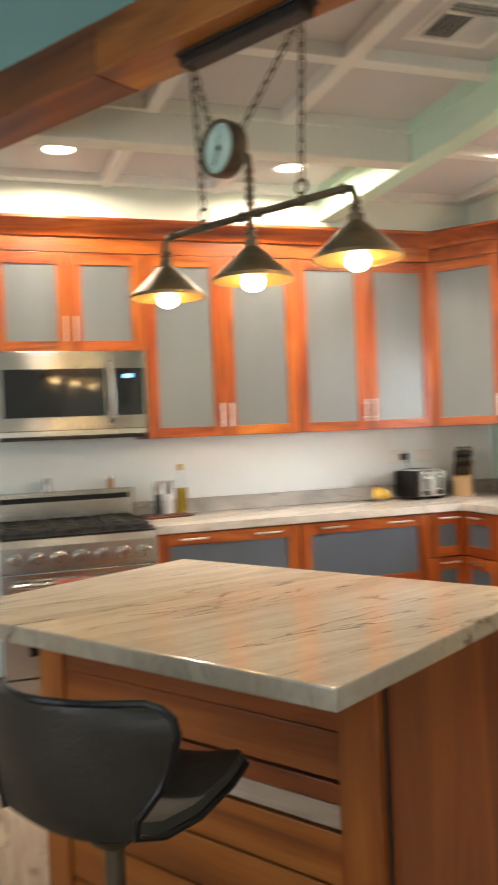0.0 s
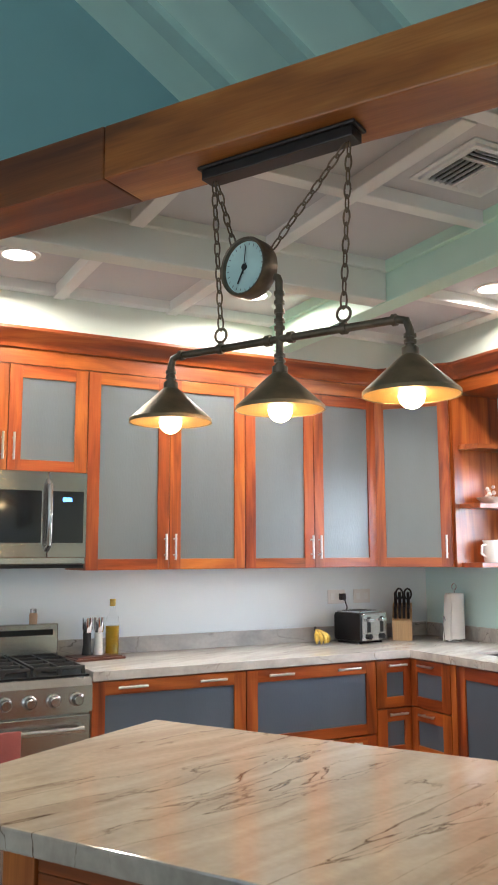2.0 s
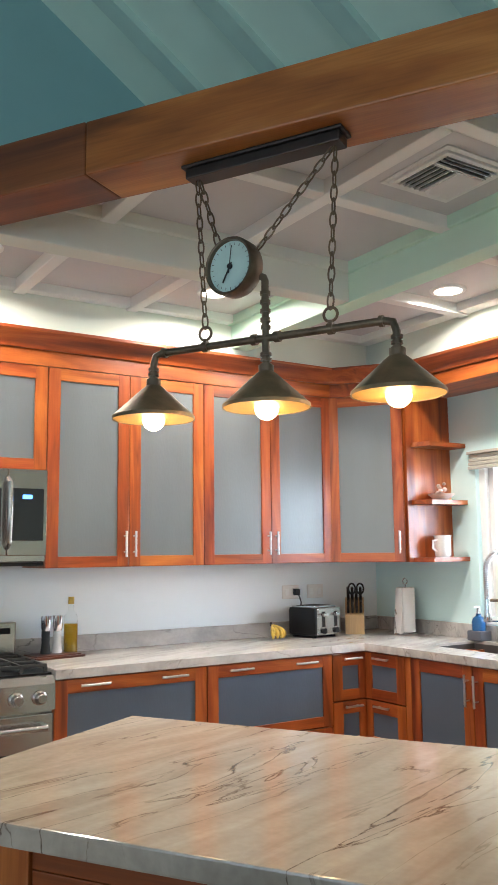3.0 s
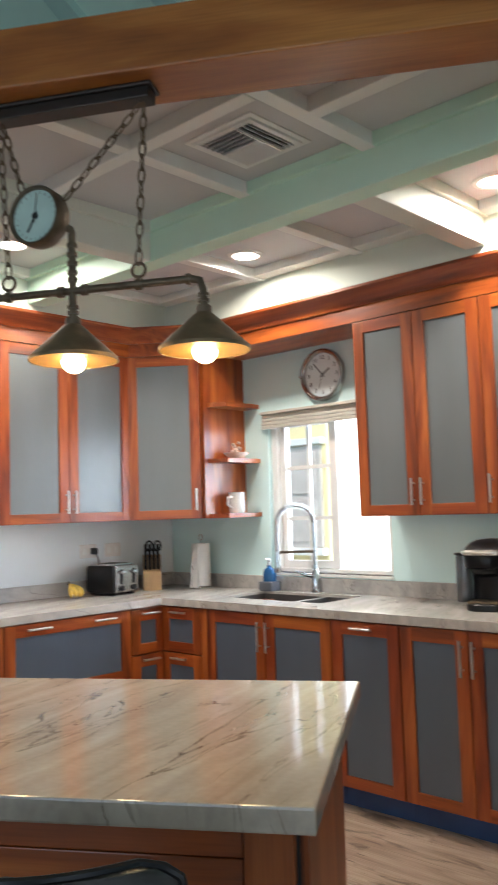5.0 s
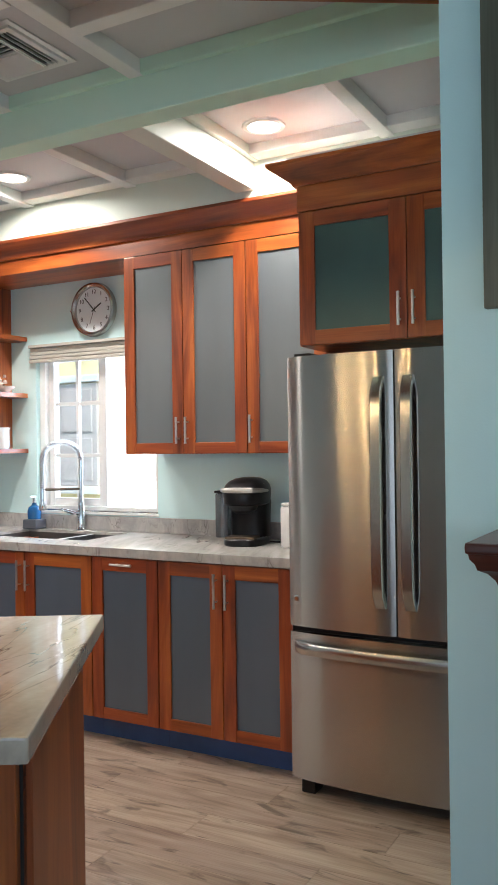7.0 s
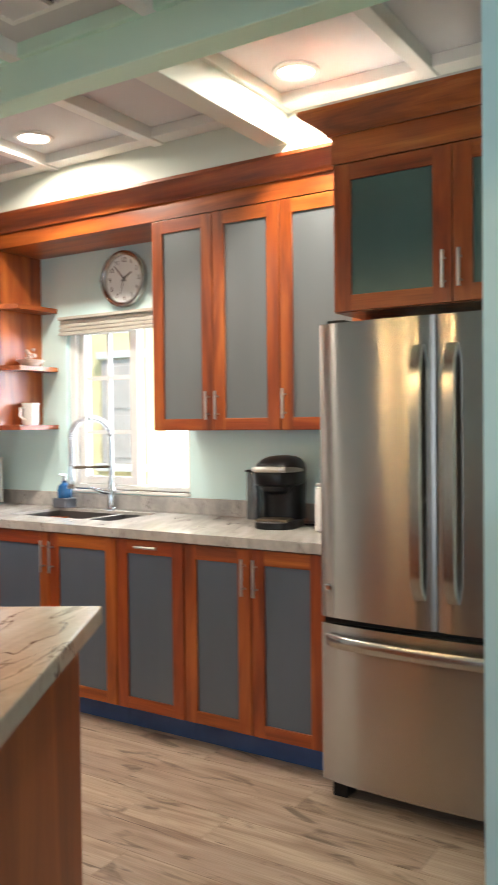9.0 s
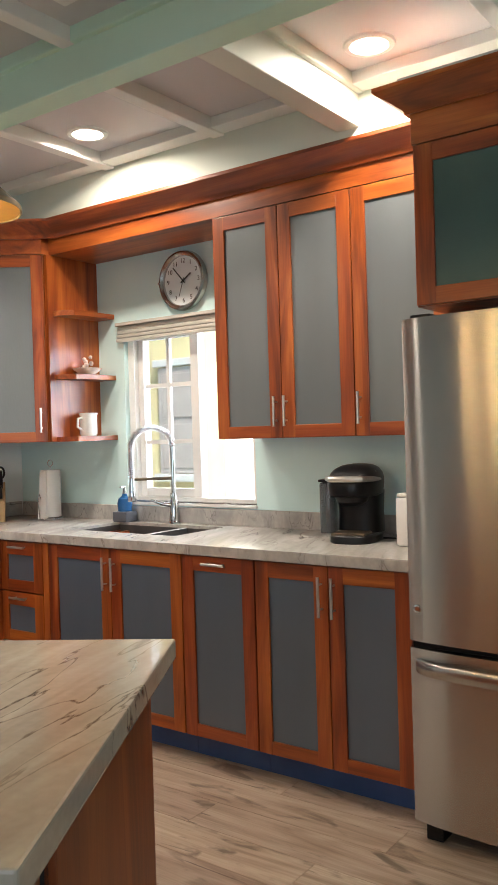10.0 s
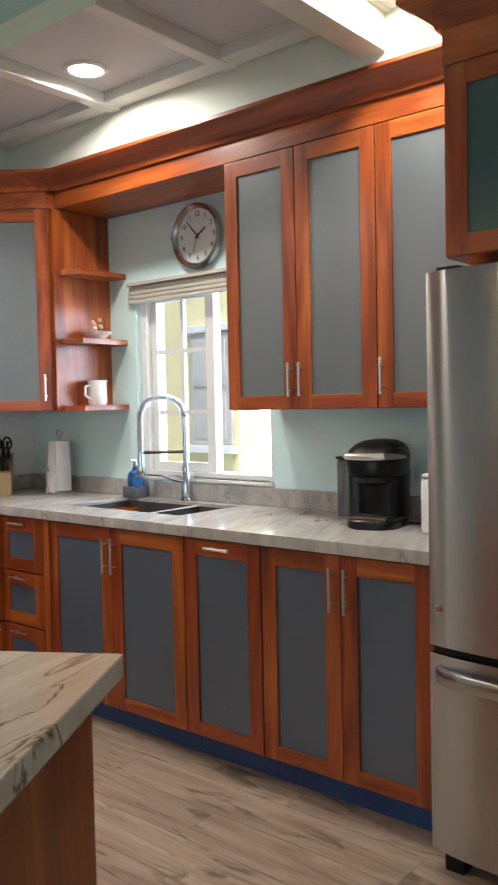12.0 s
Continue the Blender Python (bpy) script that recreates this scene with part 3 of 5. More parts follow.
# open shelf ends beside the window
shelf_unit = thing("open_shelf_unit", pose(0, 0, 0), "red-brown wooden end panel with three small open shelves", "shelf")
part("side_panel", box(cx + 0.004, EW_X - 0.001, cy - 0.022, cy - 0.003, UP0, UP1), wood_z, shelf_unit)
for z in (1.378, 1.708, 2.045):
    part("shelf", prism([(3.035, cy - 0.022), (3.03, cy - 0.05), (3.075, cy - 0.145), (EW_X - 0.001, cy - 0.150), (EW_X - 0.001, cy - 0.022)], z - 0.026, z), wood_x, shelf_unit)


def base(m, w, label, kind):
    c = thing("base_cabinet", m, label, "cabinet", "base cabinets")
    carcass(c, w, BF, B0, B1 + 0.003, kind != "doors")
    part("toe_kick", box(0, w, 0.055, 0.07, 0.0, B0 - 0.001), toe_black, c, "recessed blue-black toe kick")
    mat = frosted_blue_reflect
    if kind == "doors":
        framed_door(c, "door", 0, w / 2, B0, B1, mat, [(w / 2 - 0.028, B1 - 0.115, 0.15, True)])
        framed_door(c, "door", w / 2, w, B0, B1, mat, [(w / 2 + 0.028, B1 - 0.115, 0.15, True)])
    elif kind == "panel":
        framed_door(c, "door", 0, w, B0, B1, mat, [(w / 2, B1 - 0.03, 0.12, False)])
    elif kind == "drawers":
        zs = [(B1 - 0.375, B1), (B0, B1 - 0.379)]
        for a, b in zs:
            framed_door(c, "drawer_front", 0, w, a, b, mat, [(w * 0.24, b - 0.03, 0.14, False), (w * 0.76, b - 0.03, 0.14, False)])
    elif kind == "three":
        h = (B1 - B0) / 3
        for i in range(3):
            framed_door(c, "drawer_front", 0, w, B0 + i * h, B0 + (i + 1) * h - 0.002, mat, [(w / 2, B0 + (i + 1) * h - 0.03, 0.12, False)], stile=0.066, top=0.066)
    return c


YB, XB = 4.275, 2.738
base(pose(0.928, YB, 0), 0.776, "red-brown base cabinet with wide drawers and grey panels", "drawers")
base(pose(1.706, YB, 0), 0.778, "red-brown base cabinet with wide drawers and grey panels", "drawers")
base(pose(2.486, YB, 0), 0.250, "narrow corner stack of three red-brown drawers", "three")
base(pose(XB, YB - 0.001, 0, 0, 0, -90), 0.335, "narrow corner stack of three red-brown drawers", "three")
base(pose(XB, 3.895, 0, 0, 0, -90), 0.845, "red-brown sink base cabinet with two grey panel doors", "doors")
part("filler_strip", box(XB - 0.02, XB + 0.02, 3.897, 3.937, B0, B1), tan_z)
tagged(bpy.data.objects["filler_strip"], "light wooden filler strip between base cabinets", "trim", kind="structure")
base(pose(XB, 3.048, 0, 0, 0, -90), 0.379, "red-brown panel door of the built-in dishwasher", "panel")
base(pose(XB, 2.667, 0, 0, 0, -90), 0.672, "red-brown base cabinet with two grey panel doors", "doors")

# worktop in one piece, with a sink opening
SX0, SX1, SY0, SY1, SYM = 2.90, 3.262, 3.245, 3.955, 3.49
bm = bmesh.new()
CX, CY = 2.698, 4.236
xs = (0.928, CX, SX0, SX1, EW_X - 0.001)
ys = (1.975, SY0, SY1, CY, NW_Y - 0.001)
grid = {}
def knot(x, y):
    if (x, y) not in grid:
        grid[(x, y)] = bm.verts.new((x, y, B1 + 0.004))
    return grid[(x, y)]
for i in range(4):
    for j in range(4):
        if (i == 0 and j < 3) or (i == 2 and j == 1):
            continue
        bm.faces.new((knot(xs[i], ys[j]), knot(xs[i + 1], ys[j]), knot(xs[i + 1], ys[j + 1]), knot(xs[i], ys[j + 1])))
up = bmesh.ops.extrude_face_region(bm, geom=bm.faces[:])["geom"]
bmesh.ops.translate(bm, vec=(0, 0, CTOP - B1 - 0.004), verts=[v for v in up if isinstance(v, bmesh.types.BMVert)])
rim_edges = [e for e in bm.edges if e.calc_length() > 0.1 and abs(e.verts[0].co.z - e.verts[1].co.z) < 1e-6 and e.is_manifold and e.calc_face_angle(0) > 1]
bmesh.ops.bevel(bm, geom=rim_edges, offset=0.003, segments=2, affect="EDGES")
worktop = tagged(part("worktop", bm, quartz_pale), "cream veined quartzite worktop on the base cabinets", "countertop")
bm = box(0.928, EW_X - 0.023, NW_Y - 0.022, NW_Y - 0.001, CTOP, 0.995, 0.002)
add_box(bm, EW_X - 0.022, EW_X - 0.001, 1.975, NW_Y - 0.023, CTOP, 0.993, 0.002)
tagged(part("backsplash", bm, splash_stone), "grey veined stone upstand behind the worktop", "backsplash", kind="structure")

sink = thing("sink", pose(0, 0, 0), "dark steel double bowl sink set under the worktop", "sink")
for a, b in ((SY0, SYM - 0.012), (SYM + 0.012, SY1)):
    bm = bmesh.new()
    d = 0.19
    add_box(bm, SX0 + 0.002, SX0 + 0.006, a + 0.002, b - 0.002, CTOP - d, CTOP - 0.014)
    add_box(bm, SX1 - 0.006, SX1 - 0.002, a + 0.002, b - 0.002, CTOP - d, CTOP - 0.014)
    add_box(bm, SX0 + 0.006, SX1 - 0.006, a + 0.002, a + 0.006, CTOP - d, CTOP - 0.014)
    add_box(bm, SX0 + 0.006, SX1 - 0.006, b - 0.006, b - 0.002, CTOP - d, CTOP - 0.014)
    add_box(bm, SX0 + 0.002, SX1 - 0.002, a + 0.002, b - 0.002, CTOP - d - 0.004, CTOP - d)
    bowl = part("bowl", bm, sink_steel, sink)
    part("drain", lathe([(0.0, 0), (0.045, 0), (0.045, 0.004), (0.03, 0.002), (0.0, 0.001)], pose((SX0 + SX1) / 2, (a + b) / 2, CTOP - d)), chrome, bowl)
part("divider", box(SX0 + 0.001, SX1 - 0.001, SYM - 0.012, SYM + 0.012, CTOP - 0.12, CTOP - 0.012, 0.004), quartz_pale, sink, "pale bridge between the bowls")

# spring faucet
fx, fy = 3.305, 3.60
faucet = thing("faucet", pose(fx, fy, CTOP), "chrome spring-neck kitchen faucet behind the sink", "faucet")
part("base", lathe([(0.028, 0), (0.028, 0.008), (0.021, 0.016), (0.021, 0.12), (0.017, 0.13), (0.017, 0.16)]), chrome, faucet, smooth=True)
part("lever", tube([(0, 0, 0.095), (-0.03, 0.035, 0.10), (-0.075, 0.09, 0.125)], [0.016, 0.013, 0.006]), chrome, faucet, smooth=True)
part("riser", tube([(0, 0, 0.15), (0, 0, 0.40)], 0.011), chrome, faucet, smooth=True)
arc = [(-0.070 * (1 - math.cos(a)), 0.080 * (1 - math.cos(a)), 0.40 + 0.10 * math.sin(a)) for a in np.linspace(0, math.pi, 16)]
arc += [(-0.14, 0.16, 0.33), (-0.14, 0.16, 0.24)]
part("hose", tube(arc, 0.009), chrome, faucet, smooth=True)
coil = bmesh.new()
lens = [0.0]
for a, b in zip(arc, arc[1:]):
    lens.append(lens[-1] + (Vector(b) - Vector(a)).length)
turns, pts = 44, []
for i in range(turns * 8):
    d = lens[-1] * i / (turns * 8)
    k = max(j for j in range(len(lens)) if lens[j] <= d)
    k = min(k, len(arc) - 2)
    f = (d - lens[k]) / (lens[k + 1] - lens[k])
    p = Vector(arc[k]).lerp(Vector(arc[k + 1]), f)
    t = (Vector(arc[k + 1]) - Vector(arc[k])).normalized()
    s = t.cross(Vector((0.82, 0.57, 0))).normalized()
    w = t.cross(s)
    ang = 2 * math.pi * i / 8
    pts.append(p + 0.0155 * (math.cos(ang) * s + math.sin(ang) * w))
part("spring", add_tube(coil, pts, 0.0033, 6), chrome, faucet, smooth=True)
part("spray_head", lathe([(0.011, 0.0), (0.014, -0.03), (0.016, -0.08), (0.024, -0.125), (0.022, -0.13)], pose(-0.14, 0.16, 0.25)), chrome, faucet, smooth=True)
part("holder_arm", tube([(0, 0, 0.235), (-0.13, 0.149, 0.235)], 0.008), black_metal, faucet, "dark docking arm", smooth=True)

# ---- window ----
win = thing("window_1", pose(EW_X, 0, 0), "white framed sliding window over the sink", "window")
win["kind"] = "structure"
bm = bmesh.new()
add_box(bm, 0.03, 0.15, y0, y0 + 0.035, z0, z1, 0.003)
add_box(bm, 0.03, 0.15, y1 - 0.045, y1, z0, z1, 0.003)
add_box(bm, 0.031, 0.149, y0 + 0.035, y1 - 0.045, z0, z0 + 0.03, 0.003)
add_box(bm, 0.031, 0.149, y0 + 0.035, y1 - 0.045, z1 - 0.04, z1, 0.003)
part("window_frame", bm, white_paint, win)
part("window_sill", box(-0.012, 0.03, y0 - 0.005, y1 + 0.005, z0 - 0.012, z0 + 0.004, 0.003), white_paint, win)
part("track", box(-0.004, 0.029, y0 + 0.002, y1 - 0.002, z0 + 0.004, z0 + 0.011), steel_plain, win, "grey aluminium sliding track")
ya, yb = 3.545, y1 - 0.046
sash = bmesh.new()
add_box(sash, 0.06, 0.10, yb - 0.04, yb, z0 + 0.03, z1 - 0.041, 0.003)
add_box(sash, 0.055, 0.105, ya - 0.045, ya + 0.01, z0 + 0.03, z1 - 0.041, 0.003)
add_box(sash, 0.061, 0.099, ya + 0.01, yb - 0.04, z0 + 0.031, z0 + 0.075, 0.003)
add_box(sash, 0.061, 0.099, ya + 0.01, yb - 0.04, z1 - 0.08, z1 - 0.042, 0.003)
ob = part("sash", sash, white_paint, win)
mun = bmesh.new()
ym = (ya + yb - 0.03) / 2
add_box(mun, 0.07, 0.09, ym - 0.011, ym + 0.011, z0 + 0.075, z1 - 0.08)
for z in (1.335, 1.64):
    add_box(mun, 0.0705, 0.0895, ya + 0.01, yb - 0.04, z - 0.011, z + 0.011)
part("muntins", mun, white_paint, ob)
g = part("pane", box(0.078, 0.081, ya + 0.01, yb - 0.04, z0 + 0.075, z1 - 0.08), glass, ob)
g.visible_shadow = False
blind = thing("roman_blind", pose(EW_X, 0, 0), "folded beige roman blind at the head of the window", "blind")
bm = bmesh.new()
for i in range(4):
    add_box(bm, -0.030 + 0.004 * i, -0.004, y0 - 0.02, y1 + 0.03, 1.885 + 0.022 * i, 1.905 + 0.022 * i, 0.006)
part("folds", bm, linen, blind)
part("headrail", box(-0.036, -0.002, y0 - 0.02, y1 + 0.03, 1.973, 1.99, 0.003), linen, blind)

# outside
setting("ground", box(-60, 60, -60, 60, -0.6, -0.13), soil, "pale paved ground outside the house", "ground")
house = thing("neighbour_house", pose(6.2, 5.74, -0.13), "pale yellow stucco house with a grey shuttered window", "house")
part("wall", box(0, 0.3, 0, 7, 0, 4.2), yellow_wall, house)
part("roof", box(-0.35, 0.7, -0.3, 7.5, 4.2, 4.4), grey_shutter, house)
shut = part("shutter", box(-0.045, -0.001, 0.05, 0.55, 1.13, 2.16, 0.008), grey_shutter, house, "grey panelled shutter")
for k in (1.18, 1.67):
    part("shutter_panel", box(-0.055, -0.044, 0.11, 0.49, k, k + 0.43, 0.01), grey_shutter, shut)
part("window_head", box(-0.07, -0.001, 0.01, 0.60, 2.17, 2.24, 0.008), white_paint, house, "white window head")
part("window_ledge", box(-0.09, -0.001, 0.01, 0.60, 1.05, 1.125, 0.008), white_paint, house, "white window ledge")
setting("backdrop", box(8.4, 8.5, -4, 16, -0.13, 4.5), glow("hazy_daylight", (0.93, 0.97, 1), 2.2), "bright hazy daylight beyond the garden", "backdrop")

# ---- range ----
SW, SX = 0.76, 0.162
stove = thing("gas_range", pose(SX, 4.225, 0), "stainless steel gas range with cast iron grates and knobs", "range")
part("body", box(0, SW, 0.03, 0.64, 0.08, 0.893, 0.004), steel_plain, stove)
panel = part("control_panel", prism([(0.03, 0.745), (-0.005, 0.75), (0.0, 0.86), (0.022, 0.893), (0.03, 0.893)], 0.0, SW, axis=0), steel_plain, stove)
for i in range(7):
    x = 0.07 + i * 0.103
    k = part("knob", lathe([(0.0, 0.045), (0.018, 0.045), (0.022, 0.04), (0.024, 0.012), (0.031, 0.008), (0.031, 0.0)], pose(x, -0.003, 0.805, 90), 24), steel_plain, panel, "round steel burner knob", smooth=True)
part("oven_door", box(0.006, SW - 0.006, 0.0, 0.03, 0.24, 0.735, 0.004), steel_plain, stove)
part("oven_window", box(0.12, SW - 0.12, -0.004, 0.001, 0.34, 0.58, 0.001), black_glass, stove)
part("oven_handle", tube([(0.05, -0.05, 0.685), (SW - 0.05, -0.05, 0.685)], 0.013), steel_plain, stove, smooth=True)
for x in (0.06, SW - 0.06):
    part("handle_bracket", box(x - 0.014, x + 0.014, -0.055, 0.0, 0.67, 0.70, 0.004), steel_plain, stove)
part("warming_drawer", box(0.006, SW - 0.006, 0.002, 0.03, 0.085, 0.232, 0.004), steel_plain, stove)
part("cooktop", box(0.004, SW - 0.004, 0.035, 0.60, 0.894, 0.903, 0.002), black_plastic, stove)
for gx in (0.02, 0.265, 0.51):
    bm = bmesh.new()
    for yy in (0.06, 0.20, 0.33, 0.45, 0.57):
        add_box(bm, gx, gx + 0.23, yy - 0.006, yy + 0.006, 0.925, 0.94, 0.003)
    for xx in (0.006, 0.115, 0.224):
        add_box(bm, gx + xx - 0.006, gx + xx + 0.006, 0.054, 0.576, 0.9255, 0.9395, 0.003)
        for yy in (0.06, 0.57):
            add_box(bm, gx + xx - 0.007, gx + xx + 0.007, yy - 0.007, yy + 0.007, 0.903, 0.927)
    part("grate", bm, cast_iron, stove)
    for yy in (0.18, 0.45):
        part("burner", lathe([(0.05, 0.903), (0.05, 0.912), (0.035, 0.918), (0.0, 0.918)], pose(gx + 0.115, yy, 0)), cast_iron, stove, smooth=True)
part("backguard", box(0.0, SW, 0.585, 0.64, 0.893, 1.085, 0.005), steel_plain, stove)
part("vent_slot", box(0.03, SW - 0.03, 0.578, 0.586, 1.03, 1.058), black_plastic, stove, "dark vent slot")
tagged(part("dish_towel", box(0.42, 0.60, 4.155, 4.166, 0.42, 0.705, 0.004), red_cloth), "faded red dish towel hung over the oven handle", "towel")

for x, c in ((0.80, ceramic), (0.45, steel_plain)):
    jar = thing("spice_jar", pose(x, 4.838, 1.085), "small spice jar standing on the range backguard", "jar", "spice jars")
    part("jar", lathe([(0.0, 0), (0.02, 0), (0.021, 0.05), (0.015, 0.055), (0.0, 0.055)]), material("spice_jar_body", (0.42, 0.25, 0.14), 0.3) if c is ceramic else steel_plain, jar, smooth=True)
    part("lid", lathe([(0.017, 0.055), (0.017, 0.075), (0.0, 0.076)]), steel_plain, jar, smooth=True)

# ---- microwave ----
mw = thing("microwave", pose(0.19, 4.475, 1.385), "stainless over-range microwave with black glass door", "microwave")
MW, MH = 0.765, 0.437
part("body", box(0, MW, 0.02, 0.40, 0, MH, 0.003), steel_plain, mw)
part("door", box(0.0, 0.575, 0.0, 0.019, 0.03, MH, 0.004), steel, mw)
part("door_glass", box(0.03, 0.545, -0.004, 0.001, 0.10, 0.345, 0.001), black_glass, mw)
part("control_panel", box(0.578, MW, 0.0, 0.019, 0.03, MH, 0.004), steel, mw)
part("keypad", box(0.598, MW - 0.018, -0.004, 0.001, 0.10, 0.345, 0.001), black_glass, mw)
part("display", box(0.645, 0.69, -0.0055, -0.0035, 0.295, 0.315), display_glow, mw, "lit blue display")
part("handle", tube([(0.575, 0.0, 0.07), (0.575, -0.035, 0.09), (0.575, -0.045, 0.23), (0.575, -0.035, 0.37), (0.575, 0.0, 0.39)], 0.014), steel_plain, mw, smooth=True)
part("vent_grille", box(0.01, MW - 0.01, 0.005, 0.30, -0.018, -0.001, 0.003), black_plastic, mw)

# ---- refrigerator ----
FX, FN, FW = 2.60, 1.952, 0.905
fridge = thing("refrigerator", pose(FX, FN, 0, 0, 0, -90), "stainless steel french door refrigerator with bottom freezer", "refrigerator")
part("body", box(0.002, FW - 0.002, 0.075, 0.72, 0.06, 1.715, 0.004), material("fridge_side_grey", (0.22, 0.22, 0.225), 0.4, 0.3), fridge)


def bowed(x0, x1, z0, z1):
    """A door whose face swells a little outwards, with rounded edges."""
    pts = []
    for i in range(13):
        x = x0 + (x1 - x0) * i / 12
        u = (x - FW / 2) / (FW / 2)
        edge = min(i, 12 - i)
        pts.append((x, -0.028 * (1 - u * u) + (0.008, 0.001)[min(edge, 1)] * (1 if edge < 2 else 0)))
    bm = prism(pts + [(x1, 0.07), (x0, 0.07)], z0, z1)
    return bm


half = FW / 2
for a, b in ((0.001, half - 0.003), (half + 0.003, FW - 0.001)):
    d = part("door", bowed(a, b, 0.664, 1.728), steel, fridge, smooth=True)
    hx = b - 0.055 if a < 0.1 else a + 0.055
    pts = []
    for i in range(17):
        u = i / 16 * 2 - 1
        pts.append((-0.030 - 0.036 * (1 - u ** 6) ** 0.5 if abs(u) < 1 else -0.024, 1.198 + 0.432 * u))
    bm = bmesh.new()
    rows = [[bm.verts.new((hx + sx, y + dy, z)) for sx, dy in ((-0.021, 0.008), (-0.021, -0.008), (-0.018, -0.011), (0.018, -0.011), (0.021, -0.008), (0.021, 0.008))] for y, z in pts]
    for r, s in zip(rows, rows[1:]):
        for k in range(6):
            bm.faces.new((r[k], r[(k + 1) % 6], s[(k + 1) % 6], s[k]))
    bm.faces.new(rows[0]), bm.faces.new(rows[-1])
    part("handle", bm, steel_plain, d, "bowed steel bar handle", smooth=True)
dr = part("freezer_drawer", bowed(0.001, FW - 0.001, 0.062, 0.640), steel, fridge, smooth=True)
rows, bm = [], bmesh.new()
for i in range(21):
    u = i / 20 * 2 - 1
    y = -0.012 - 0.028 * (1 - u * u) - 0.022 * (1 - u ** 8) ** 0.5 if abs(u) < 1 else -0.004
    rows.append([bm.verts.new((half + u * (half - 0.03), y + dy, 0.585 + dz)) for dy, dz in ((0.008, -0.022), (-0.006, -0.022), (-0.012, -0.012), (-0.012, 0.012), (-0.006, 0.022), (0.008, 0.022))])
for r, s in zip(rows, rows[1:]):
    for k in range(6):
        bm.faces.new((r[k], r[(k + 1) % 6], s[(k + 1) % 6], s[k]))
bm.faces.new(rows[0]), bm.faces.new(rows[-1])
part("handle", bm, steel_plain, dr, "bowed steel bar handle", smooth=True)
part("gasket", box(0.006, FW - 0.006, 0.02, 0.074, 0.641, 0.663), black_plastic, fridge, "dark gap between doors and drawer")
for x in (0.035, FW - 0.095):
    part("foot", box(x, x + 0.06, 0.02, 0.10, 0.0, 0.055, 0.006), black_plastic, fridge)
    part("hinge_cap", box(x - 0.01, x + 0.06, 0.02, 0.10, 1.729, 1.742, 0.004), black_plastic, fridge)
part("badge", lathe([(0.0, 0.0), (0.013, 0.0), (0.013, 0.003), (0.009, 0.004), (0.008, 0.002), (0.0, 0.002)], pose(0.034, -0.003, 0.772, 90), 24), chrome, fridge, "small round badge", smooth=True)
part("kick_plate", box(0.03, FW - 0.03, 0.09, 0.12, 0.015, 0.061), black_plastic, fridge)

FCX = 2.745
fc = thing("fridge_cabinet", pose(FCX, 1.954, 0, 0, 0, -90), "dark red-brown cabinet with teal frosted doors above refrigerator", "cabinet", "wall cabinets")
carcass(fc, 0.925, EW_X - FCX - 0.002, 1.785, 2.43)
for i in range(2):
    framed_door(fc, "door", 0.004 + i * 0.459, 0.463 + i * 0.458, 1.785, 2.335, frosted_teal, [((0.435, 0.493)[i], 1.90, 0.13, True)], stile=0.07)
part("fascia", box(0, 0.925, -0.0205, -0.001, 2.337, 2.46), wood_x, fc)
fcrown = crown_run([(EW_X - 0.40, 1.956), (FCX - 0.022, 1.956), (FCX - 0.022, 1.03)], 2.44, "crown_moulding_tall", wood_y)
tagged(fcrown, "red-brown wooden crown moulding of the tall cabinet", "trim", kind="structure")
# unseen pale board, added to keep orange bounce off the ceiling coffer
part("bounce_board", box(0.0, 0.925, -0.115, 0.5, 2.5245, 2.532), panel_paint, fc, "unseen pale board added for neutral bounce light")

# ---- island ----
IA = -58.4
isl = thing("kitchen_island", pose(0.6975, 2.277, 0, 0, 0, IA), "honey-brown plank clad kitchen island base", "island")
island_top = tagged(part("island_top", box(-0.66, 0.66, -0.494, 0.494, 0.868, 0.913, 0.005), quartz), "thick cream quartzite island top with brown veins", "countertop")
island_top.matrix_world = pose(0.6975, 2.277, 0, 0, 0, IA)
IX0, IX1, IY0, IY1 = -0.55, 0.605, -0.235, 0.47
part("core", box(IX0 + 0.03, IX1 - 0.012, IY0 + 0.03, IY1 - 0.012, 0.0, 0.867), cast_iron, isl, "dark core behind the boards")
for x in (IX0, IX1 - 0.125):
    part("post", box(x, x + 0.10, IY0, IY0 + 0.04, 0.0, 0.867, 0.004), tan_z, isl)
for a, b in ((0.0, 0.12), (0.127, 0.25), (0.258, 0.375), (0.382, 0.496), (0.5585, 0.604), (0.613, 0.716), (0.718, 0.866)):
    part("plank", box(IX0 + 0.102, IX1 - 0.127, IY0 + 0.010, IY0 + 0.029, a, b, 0.003), tan_x, isl)
part("plank", box(IX0 + 0.102, IX1 - 0.127, IY0 + 0.010, IY0 + 0.029, 0.506, 0.557, 0.003), pale_plank_x, isl, "pale board")
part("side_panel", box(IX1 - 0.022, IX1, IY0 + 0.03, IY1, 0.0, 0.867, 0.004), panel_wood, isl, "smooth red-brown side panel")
part("side_panel", box(IX0, IX0 + 0.022, IY0 + 0.042, IY1, 0.0, 0.867, 0.004), wood_z, isl, "smooth red-brown side panel")
part("back_panel", box(IX0 + 0.023, IX1 - 0.023, IY1 - 0.011, IY1, 0.0, 0.867, 0.004), wood_x, isl)

